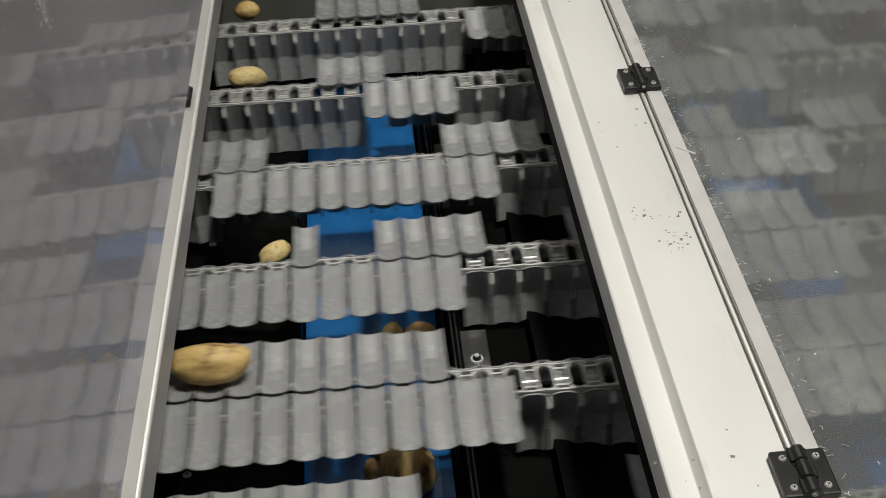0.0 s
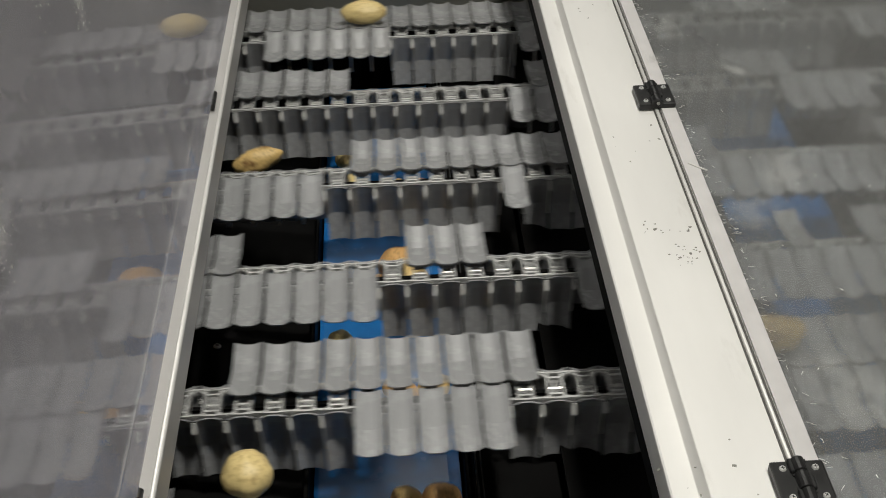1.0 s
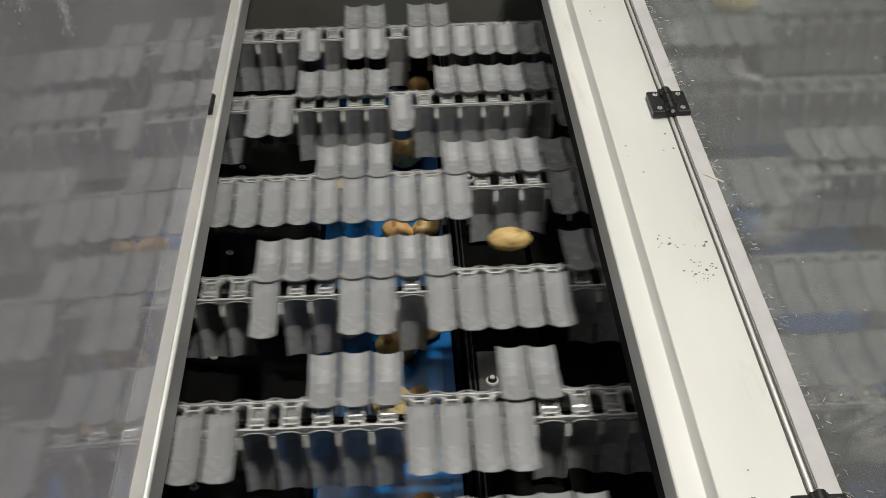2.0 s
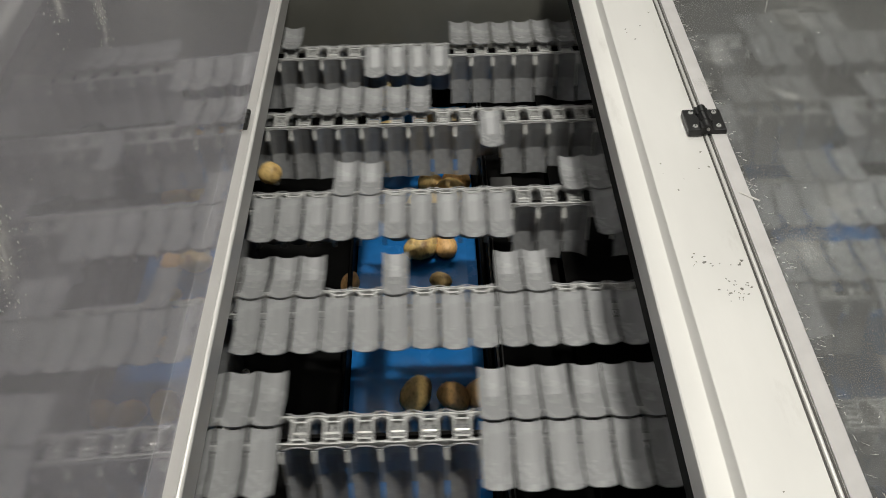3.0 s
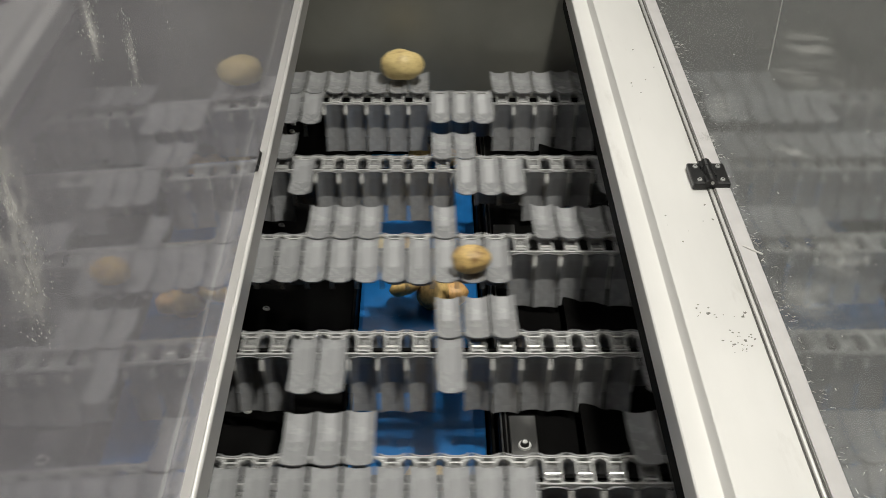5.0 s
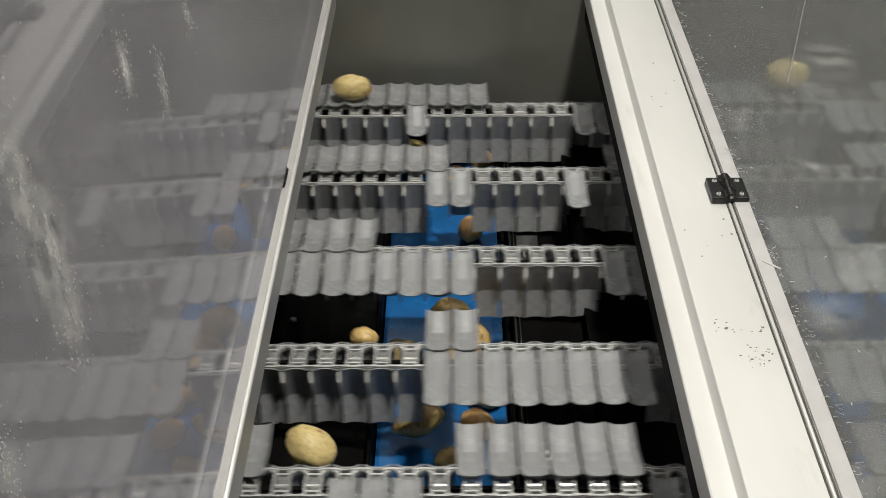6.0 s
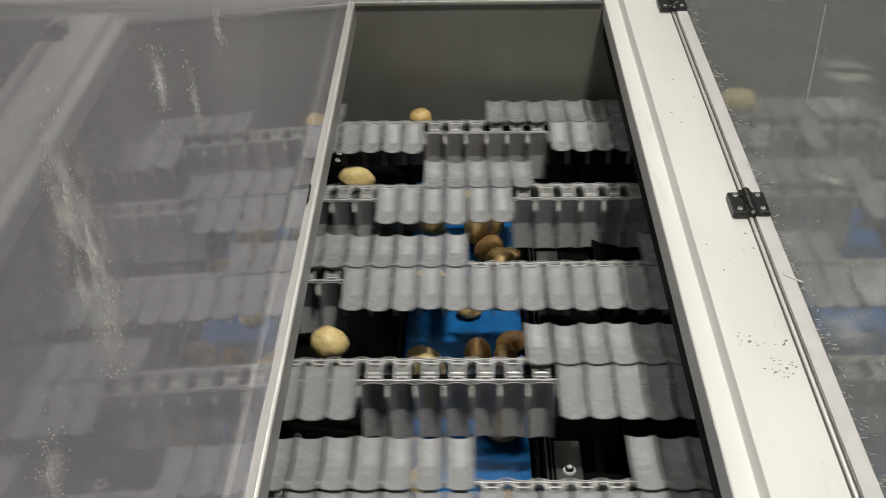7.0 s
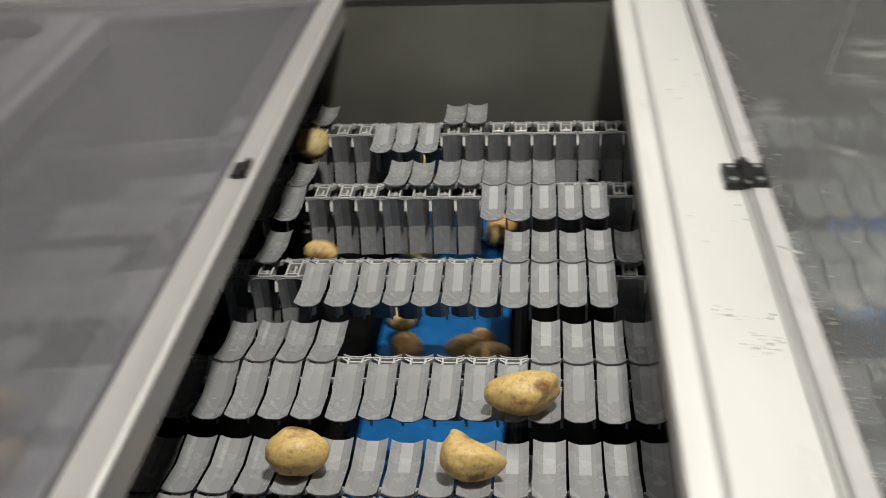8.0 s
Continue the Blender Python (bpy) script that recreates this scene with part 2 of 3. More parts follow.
def rod(bm, a, b, r, seg=12):
    a, b = Vector(a), Vector(b)
    m = Matrix.Translation((a + b) / 2) @ (b - a).to_track_quat("Z", "Y").to_matrix().to_4x4()
    bmesh.ops.create_cone(bm, cap_ends=True, segments=seg, radius1=r, radius2=r, depth=(b - a).length, matrix=m)


def extrude_profile(bm, pts, y0, y1):
    """A closed outline in x and z, drawn out along y."""
    a = [bm.verts.new((x, y0, z)) for x, z in pts]
    b = [bm.verts.new((x, y1, z)) for x, z in pts]
    k = len(pts)
    for i in range(k):
        bm.faces.new((a[i], a[(i + 1) % k], b[(i + 1) % k], b[i]))
    bm.faces.new(a[::-1])
    bm.faces.new(b)


def bevel_all(bm, w, seg=2):
    bmesh.ops.bevel(bm, geom=[e for e in bm.edges if e.calc_face_angle(0) > 0.5], offset=w, segments=seg, affect="EDGES", profile=0.5)


def mesh_of(name, bm, material, smooth=False):
    bmesh.ops.recalc_face_normals(bm, faces=bm.faces[:])
    me = bpy.data.meshes.new(name)
    bm.to_mesh(me)
    bm.free()
    me.materials.append(material)
    if smooth:
        for p in me.polygons:
            p.use_smooth = True
    return me


def part(name, bm, material, parent, label="", smooth=False):
    ob = new(name, mesh_of(name, bm, material, smooth))
    ob.parent = parent
    if label:
        tagged(ob, label)
    return ob


def thing(name, label, category, at=(0, 0, 0), group="", kind=""):
    ob = new(name)
    ob.empty_display_size = 0.05
    ob.location = at
    return tagged(ob, label, category, group, kind)


def solid(name, bm, material, label, category, kind="", group="", smooth=False):
    return tagged(new(name, mesh_of(name, bm, material, smooth)), label, category, group, kind)


# ---- numbers of the machine ----
PITCH = 0.05
LANE = 0.3003
X_LEFT, X_RIGHT = -0.155, 0.45
Z_RAIL = 0.234
Y_BACK, Y_FRONT = 0.195, -2.35
X_MIN, X_MAX = -7.8, 8.6
Z_FLOOR = -1.0
Z_BELT = -0.24
ADVANCE = [(0, 0.46), (0.5, 9.25), (1, 18.00), (2.5, 44.27), (3, 52.90), (3.5, 61.58), (4, 70.38), (5.5, 96.43), (6, 105.40), (6.5, 114.13), (7, 123.31), (7.5, 131.77), (8, 140.54)]

LANE_SHIFT = [0.00, 0.06, 0.09, 0.17, 0.28, 0.05]

NEAR_UP = [
    [(-147, -146), (-142, -140), (-129, -124), (-117, -112), (-105, -105), (-97, -91), (-85, -83), (-77, -77), (-72, -67), (-53, -50), (-37, -37), (-35, -34), (-32, -26), (-21, -16), (-9, -6), (7, 9), (14, 18), (23, 26)],
    [(-146, -145), (-137, -133), (-125, -120), (-112, -112), (-104, -103), (-98, -98), (-91, -91), (-84, -82), (-78, -77), (-75, -73), (-64, -64), (-48, -48), (-39, -38), (-33, -33), (-26, -25), (-10, -7), (2, 5), (12, 19), (25, 26)],
    [(-147, -147), (-143, -133), (-130, -130), (-126, -103), (-97, -83), (-76, -75), (-67, -64), (-62, -62), (-57, -48), (-44, -44), (-41, -31), (-27, -19), (-11, -11), (-4, 6), (12, 19), (25, 26)],
    [(-147, -126), (-118, -112), (-104, -97), (-90, -89), (-85, -85), (-78, -75), (-69, -65), (-57, -42), (-38, -38), (-35, -34), (-32, -28), (-24, -17), (-9, 4), (12, 18), (21, 22)],
    [(-148, -144), (-140, -133), (-127, -112), (-107, -105), (-97, -83), (-75, -70), (-62, -56), (-49, -39), (-33, -30), (-25, -25), (-17, -13), (-6, 5), (12, 17), (24, 26)],
    [(-148, -143), (-139, -132), (-129, -122), (-115, -109), (-102, -95), (-91, -84), (-77, -71), (-67, -61), (-55, -47), (-43, -35), (-29, -23), (-18, -15), (-8, -1), (5, 6), (10, 13), (16, 24)],
]

FAR_UP = [
    [(-148, -145), (-139, -138), (-130, -128), (-120, -102), (-94, -86), (-82, -69), (-62, -57), (-49, -43), (-35, -34), (-32, -31), (-25, -7), (0, 4), (11, 16), (19, 26)],
    [(-146, -145), (-141, -135), (-123, -119), (-111, -104), (-96, -92), (-85, -84), (-77, -64), (-56, -51), (-37, -34), (-31, -26), (-24, -18), (-9, -8), (0, 2), (12, 15), (19, 22), (26, 26)],
    [(-145, -145), (-136, -122), (-114, -107), (-90, -88), (-85, -85), (-81, -78), (-76, -70), (-63, -62), (-54, -53), (-45, -43), (-36, -34), (-31, -25), (-17, -3), (5, 8), (15, 16), (20, 22), (26, 26)],
    [(-145, -142), (-135, -130), (-119, -111), (-104, -103), (-95, -94), (-85, -83), (-76, -76), (-68, -55), (-52, -52), (-48, -47), (-38, -32), (-27, -22), (-15, -13), (-6, -6), (-1, -1), (2, 5), (9, 17), (23, 24)],
    [(-147, -122), (-116, -110), (-103, -98), (-90, -88), (-79, -68), (-60, -56), (-49, -44), (-36, -34), (-30, -29), (-21, -12), (-6, 3), (12, 19), (24, 26)],
    [(-148, -142), (-135, -132), (-127, -124), (-121, -119), (-115, -113), (-110, -108), (-101, -94), (-88, -80), (-75, -72), (-69, -67), (-62, -55), (-51, -50), (-47, -41), (-34, -28), (-23, -23), (-7, 2), (9, 13), (19, 24)],
]

RIDERS = [
    (4, 0.058, -3.24, 0.127, 0.068),
    (5, 0.072, -5.07, 0.078, 0.062),
    (0, 0.04, -16.36, 0.109, 0.059),
    (3, 0.082, -58.3, 0.085, 0.088),
    (0, 0.049, -107.75, 0.096, 0.068),
    (3, -0.1, -135.02, 0.111, 0.066),
    (4, 0.061, -141.12, 0.087, 0.067),
    (4, 0.065, -136.4, 0.100, 0.060),
    (0, 0.086, -86.4, 0.105, 0.082),
    (2, -0.223, -28.79, 0.078, 0.047),
    (2, -0.095, -83.48, 0.075, 0.06),
]

FALLERS = [
    (0, -0.143, 0.085, -0.005, 0.064, 0.05),
    (0, -0.13, -0.215, -0.015, 0.09, 0.054),
    (0, -0.054, -0.816, -0.032, 0.063, 0.044),
    (0.5, -0.167, -0.215, 0.009, 0.063, 0.06),
    (0.5, -0.185, -0.39, -0.008, 0.05, 0.074),
    (0.5, -0.183, -0.991, 0.032, 0.054, 0.084),
    (1, -0.139, -0.516, -0.017, 0.101, 0.05),
    (1, -0.08, -1.416, 0.071, 0.069, 0.074),
    (2.5, -0.122, -0.215, -0.042, 0.095, 0.051),
    (3, -0.178, -0.516, 0.002, 0.048, 0.048),
    (3.5, -0.142, 0.085, -0.024, 0.049, 0.042),
    (3.5, -0.172, -0.39, -0.036, 0.054, 0.072),
    (3.5, 0.002, -1.116, -0.047, 0.069, 0.041),
    (4, -0.047, -0.816, -0.046, 0.125, 0.052),
    (5.5, -0.18, -0.09, -0.048, 0.081, 0.101),
    (5.5, -0.124, -0.516, -0.019, 0.058, 0.052),
    (5.5, -0.112, -0.816, -0.002, 0.06, 0.068),
    (5.5, -0.082, -0.816, -0.048, 0.079, 0.042),
    (6, -0.037, -0.816, -0.038, 0.053, 0.044),
    (6, -0.105, -1.116, -0.017, 0.09, 0.071),
    (6.5, -0.165, -0.516, 0.003, 0.089, 0.065),
    (6.5, -0.027, -0.215, -0.035, 0.055, 0.039),
    (6.5, -0.192, -1.116, -0.0, 0.053, 0.057),
    (7, -0.137, -0.215, -0.023, 0.085, 0.057),
    (7, 0.0, 0.085, -0.03, 0.06, 0.049),
    (7, -0.143, -0.816, -0.015, 0.069, 0.062),
    (8, -0.203, -0.09, -0.002, 0.073, 0.075),
    (8, -0.111, -0.516, -0.025, 0.064, 0.045),
    (1.2, -0.171, -0.516, 0.019, 0.061, 0.054),
    (1.2, -0.115, -1.116, -0.039, 0.063, 0.040),
    (5.3, -0.024, -1.116, -0.026, 0.106, 0.057),
    (5.3, -0.176, 0.085, 0.002, 0.042, 0.056),
]

BELT_RIDERS = [
    (1.2, 0.150, -0.259, 0.048),
    (1.2, 0.202, -0.262, 0.050),
    (1.2, 0.182, -0.575, 0.043),
    (1.2, 0.102, -0.579, 0.036),
    (1.2, 0.181, -1.196, 0.061),
    (5.3, 0.172, -0.573, 0.066),
    (5.3, 0.125, -0.895, 0.077),
    (5.3, 0.141, -0.964, 0.052),
    (0, 0.157, -1.204, 0.087),
    (0.5, 0.146, -0.897, 0.076),
    (1, 0.127, -0.619, 0.048),
    (2.5, 0.138, -0.250, 0.058),
    (2.5, 0.197, -0.249, 0.058),
    (2.5, 0.185, -0.537, 0.050),
    (2.5, 0.129, -0.598, 0.064),
    (2.5, -0.028, -0.852, 0.045),
    (2.5, 0.158, -0.847, 0.040),
    (2.5, 0.227, -1.180, 0.057),
    (3, 0.140, -0.255, 0.055),
    (3, 0.198, -0.251, 0.055),
    (3, 0.106, -0.936, 0.067),
    (3, 0.176, -0.935, 0.057),
    (3.5, 0.117, -0.246, 0.063),
    (3.5, 0.170, -0.236, 0.050),
    (4, 0.103, -0.245, 0.055),
    (4, 0.164, -0.246, 0.066),
    (4, 0.081, -0.858, 0.075),
    (4, 0.206, -0.863, 0.054),
    (5.5, 0.138, -0.251, 0.069),
    (5.5, 0.180, -0.244, 0.053),
    (5.5, 0.156, -0.913, 0.098),
    (6, 0.176, -0.866, 0.060),
    (6, 0.122, -0.954, 0.048),
    (6.5, 0.139, -0.856, 0.058),
    (6.5, 0.194, -0.529, 0.062),
    (7, 0.168, -0.240, 0.070),
    (7, 0.221, -0.264, 0.056),
    (7, 0.210, -0.575, 0.056),
    (7, 0.197, -0.620, 0.050),
    (7.5, 0.182, -0.578, 0.070),
    (7.5, 0.185, -0.837, 0.059),
    (8, 0.044, -0.555, 0.063),
    (8, 0.153, -0.554, 0.056),
    (8, 0.186, -0.529, 0.048),
    (8, 0.213, -0.584, 0.055),
]


# dried films: place, size and turn on the cover and on the lid
COVER_SMEARS = [(0.706, -1.483, 0.16, 0.20, 20), (0.634, -0.644, 0.05, 0.06, 0), (0.770, -0.690, 0.035, 0.12, 50), (0.688, -1.114, 0.16, 0.12, 10), (0.878, -0.390, 0.20, 0.22, 0), (0.768, -1.019, 0.10, 0.20, -20), (0.687, -0.538, 0.10, 0.16, 0), (0.919, -0.266, 0.16, 0.25, -10), (0.682, -1.134, 0.07, 0.12, 15)]
LID_SMEARS = [(-1.755, 0.62, 0.13, 0.28, 2), (-1.745, 0.545, 0.07, 0.10, 0), (-1.765, 0.68, 0.06, 0.12, 5), (-1.905, 0.545, 0.055, 0.075, 0), (-1.494, 0.632, 0.05, 0.09, 8), (-1.25, 0.57, 0.04, 0.09, 10), (-1.395, 0.56, 0.035, 0.10, 0)]


# ---- hall ----
def hall():
    for name, b, m, lab in (("floor", (-11, 11, -8, 9, Z_FLOOR - 0.2, Z_FLOOR), M_FLOOR, "grey stained concrete hall floor"),
                            ("ceiling", (-11, 11, -8, 9, 4.8, 5.0), M_WALL, "plain grey hall ceiling"),
                            ("wall_north", (-11, 11, 9, 9.2, Z_FLOOR, 4.8), M_WALL, "plain grey panel wall of the hall"),
                            ("wall_south", (-11, 11, -8.2, -8, Z_FLOOR, 4.8), M_WALL, "plain grey panel wall of the hall"),
                            ("wall_west", (-11.2, -11, -8, 9, Z_FLOOR, 4.8), M_WALL, "plain grey panel wall of the hall"),
                            ("wall_east", (11, 11.2, -8, 9, Z_FLOOR, 4.8), M_WALL, "plain grey panel wall of the hall")):
        bm = bmesh.new()
        box(bm, *b)
        solid(name, bm, m, lab, name.split("_")[0], kind="structure")
    for lx, ly, sx, sy, watts in LAMPS:
        lamp = thing("hall_lamp", "white ceiling lamp hanging below the hall ceiling", "lamp", (lx, ly, LAMP_Z), "hall lamps")
        bm = bmesh.new()
        box(bm, -sx / 2 - 0.03, sx / 2 + 0.03, -sy / 2 - 0.03, sy / 2 + 0.03, 0.012, 0.08)
        bevel_all(bm, 0.01)
        part("housing", bm, M_BODY, lamp)
        bm = bmesh.new()
        box(bm, -sx / 2, sx / 2, -sy / 2, sy / 2, 0.0, 0.01)
        part("diffuser", bm, M_GLOW, lamp, "glowing diffuser")
        bm = bmesh.new()
        rod(bm, (0, 0, 0.08), (0, 0, 0.5), 0.008)
        part("hanger", bm, M_STEEL, lamp)


hall()


# ---- housing of the sorter ----
def housing():
    # wide rail with a stepped fold, to the side of the opening
    rail = thing("cover_rail", "pale brushed stainless rail beside the opening, scuffed", "rail", kind="structure")
    bm = bmesh.new()
    z = Z_RAIL
    extrude_profile(bm, [(0.4565, z - 0.05), (0.4565, z - 0.004), (0.4572, z - 0.0012), (0.4595, z), (0.4895, z), (0.4906, z + 0.0008), (0.4975, z + 0.0168), (0.4985, z + 0.0177), (0.5000, z + 0.018), (0.637, z + 0.018), (0.637, z + 0.010), (0.505, z + 0.010), (0.500, z - 0.010), (0.4635, z - 0.010), (0.4600, z - 0.05)], Y_FRONT, Y_BACK + 0.03)
    part("rail_plate", bm, M_RAIL, rail)
    bm = bmesh.new()
    rod(bm, (0.6050, Y_FRONT, z + 0.0180), (0.6050, Y_BACK + 0.02, z + 0.0180), 0.0030, 10)
    part("edge_rod", bm, M_RAIL, rail, "thin bright steel edge rod", True)
    # thin dark strips on both sides of the rod stand in for its shadow
    bm = bmesh.new()
    box(bm, 0.5990, 0.6015, Y_FRONT, Y_BACK + 0.02, z + 0.0175, z + 0.0195)
    part("rod_shadow_strip", bm, M_ROD_SHADE, rail, "dark strip drawn as the edge rod's shadow")
    bm = bmesh.new()
    box(bm, 0.6085, 0.6112, Y_FRONT, Y_BACK + 0.02, z + 0.0175, z + 0.0195)
    part("rod_shadow_strip", bm, M_ROD_SHADE, rail, "dark strip drawn as the edge rod's shadow")
    rnd = random.Random(21)
    bm = bmesh.new()
    for cx, cy, s, count in ((0.566, -1.20, 0.012, 26), (0.535, -1.135, 0.010, 12), (0.585, -1.14, 0.006, 8), (0.55, -0.9, 0.05, 8), (0.56, -1.6, 0.05, 10), (0.56, -0.4, 0.05, 8)):
        for _ in range(count):
            r = abs(rnd.gauss(0.0004, 0.0004)) + 0.0004
            box(bm, -r * 1.6, r * 1.6, -r, r, 0, 0.0003, pose(rnd.gauss(cx, s), rnd.gauss(cy, s), z + 0.0181, 0, 0, rnd.uniform(0, 180)))
    tagged(part("dirt_specks", bm, M_BACK, rail, "small dark dirt specks"), kind="stuff")
    # unseen black liner, added to block light and bounce beneath the rail
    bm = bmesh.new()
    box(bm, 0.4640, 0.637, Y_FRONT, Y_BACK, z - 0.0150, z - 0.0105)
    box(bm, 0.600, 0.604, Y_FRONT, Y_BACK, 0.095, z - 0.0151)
    part("liner", bm, M_DARK, rail, "added black liner that keeps light out under the rail")
    # inner side walls, the rail's shade put into their black
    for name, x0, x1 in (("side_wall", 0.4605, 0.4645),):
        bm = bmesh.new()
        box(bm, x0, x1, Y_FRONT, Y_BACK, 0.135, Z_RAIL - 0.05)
        solid("wall_side_right", bm, M_DARK, "steel side wall under the rail, darkened as shade", "wall", kind="structure")
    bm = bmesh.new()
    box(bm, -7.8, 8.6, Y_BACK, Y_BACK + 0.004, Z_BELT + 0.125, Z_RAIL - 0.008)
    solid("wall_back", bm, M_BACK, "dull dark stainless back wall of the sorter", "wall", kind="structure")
    # lower back wall as its own black panel, standing in for shade below the chains
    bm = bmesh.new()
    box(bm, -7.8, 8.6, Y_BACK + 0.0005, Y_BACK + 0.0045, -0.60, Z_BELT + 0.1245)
    solid("wall_back_lower", bm, M_DARK, "steel lower back wall of the sorter, blacked out as shade", "wall", kind="structure")
    trim = thing("back_trim", "narrow pale aluminium trim on the back wall", "trim", kind="structure")
    bm = bmesh.new()
    box(bm, X_LEFT - 0.02, X_RIGHT + 0.002, Y_BACK - 0.008, Y_BACK + 0.022, Z_RAIL - 0.008, Z_RAIL + 0.003)
    bevel_all(bm, 0.003)
    part("trim_bar", bm, M_STEEL, trim)
    for x in (-0.05, 0.11, 0.27, 0.43):
        bm = bmesh.new()
        box(bm, x - 0.012, x + 0.012, Y_BACK + 0.001, Y_BACK + 0.018, Z_RAIL + 0.003, Z_RAIL + 0.007)
        part("clip", bm, M_STEEL, trim)
    bm = bmesh.new()
    box(bm, X_MIN, X_MAX, Y_BACK + 0.031, 1.15, Z_RAIL - 0.012, Z_RAIL - 0.002)
    solid("deck_back", bm, M_PLATE, "grey steel deck plate behind the opening", "deck", kind="structure")
    bm = bmesh.new()
    box(bm, X_MIN, -0.2055, Y_FRONT, Y_BACK + 0.03, Z_RAIL - 0.03, Z_RAIL - 0.02)
    solid("deck_left", bm, M_DECK, "grey steel deck plate over the chains", "deck", kind="structure")
    bm = bmesh.new()
    box(bm, 2.2, X_MAX, Y_FRONT, Y_BACK + 0.03, Z_RAIL - 0.012, Z_RAIL - 0.002)
    solid("deck_right", bm, M_PLATE, "grey steel deck plate over the chains", "deck", kind="structure")
    for nm, y0, y1 in (("housing_front", Y_FRONT - 0.03, Y_FRONT), ("housing_rear", 1.15, 1.18)):
        bm = bmesh.new()
        box(bm, X_MIN, X_MAX, y0, y1, Z_FLOOR, Z_RAIL - 0.002)
        solid(nm, bm, M_BODY, "grey painted side of the sorter housing", "housing", kind="structure")
    # sorter bottom, its shade painted in as black
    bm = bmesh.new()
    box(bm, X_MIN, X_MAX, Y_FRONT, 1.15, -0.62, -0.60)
    solid("housing_bottom", bm, M_DARK, "steel bottom of the sorter, black with painted shade", "housing", kind="structure")


housing()


def screw(parent, m, r=0.006):
    """A cross-head screw: domed head with a recess."""
    bm = bmesh.new()
    bmesh.ops.create_cone(bm, cap_ends=True, segments=14, radius1=r, radius2=r * 0.72, depth=0.003, matrix=m @ Matrix.Translation((0, 0, 0.0015)))
    s = part("screw", bm, M_SCREW, parent, "bright zinc cross-head screw")
    bm = bmesh.new()
    box(bm, -r * 0.5, r * 0.5, -r * 0.1, r * 0.1, 0.003, 0.0034, m)
    box(bm, -r * 0.1, r * 0.1, -r * 0.5, r * 0.5, 0.003, 0.0034, m)
    part("recess", bm, M_HINGE, s)
    return s


def hinge(at):
    h = thing("hinge", "black plastic hinge with four bright screws", "hinge", at, "cover hinges")
    for x0, x1 in ((-0.032, -0.006), (0.006, 0.032)):
        bm = bmesh.new()
        box(bm, x0, x1, -0.033, 0.033, 0, 0.013)
        bevel_all(bm, 0.0025)
        leaf = part("leaf", bm, M_HINGE, h)
    for i, (y0, y1) in enumerate(((-0.033, -0.013), (-0.012, 0.012), (0.013, 0.033))):
        bm = bmesh.new()
        rod(bm, (0, y0, 0.0145), (0, y1, 0.0145), 0.0085, 14)
        s = 1 if i == 1 else -1
        box(bm, min(0, s * 0.012), max(0, s * 0.012), y0, y1, 0.005, 0.018)
        bevel_all(bm, 0.0012, 1)
        for yy in (y0 + 0.002, y1 - 0.002):
            box(bm, -0.0105, 0.0105, yy - 0.0015, yy + 0.0015, 0.004, 0.0150)
        part("knuckle", bm, M_HINGE, h)
    bm = bmesh.new()
    rod(bm, (0, -0.035, 0.0145), (0, 0.035, 0.0145), 0.003)
    part("pin", bm, M_PIN, h)
    for x in (-0.019, 0.020):
        for y in (-0.021, 0.021):
            screw(h, pose(x, y, 0.0122, 0, 0, 30 + x * 2000 + y * 900), 0.0048)
    return h


first_hinge = hinge((0.606, -0.776, Z_RAIL + 0.0185))
for y in (-1.635, 0.102):
    copy_thing(first_hinge, pose(0.606, y, Z_RAIL + 0.0185))


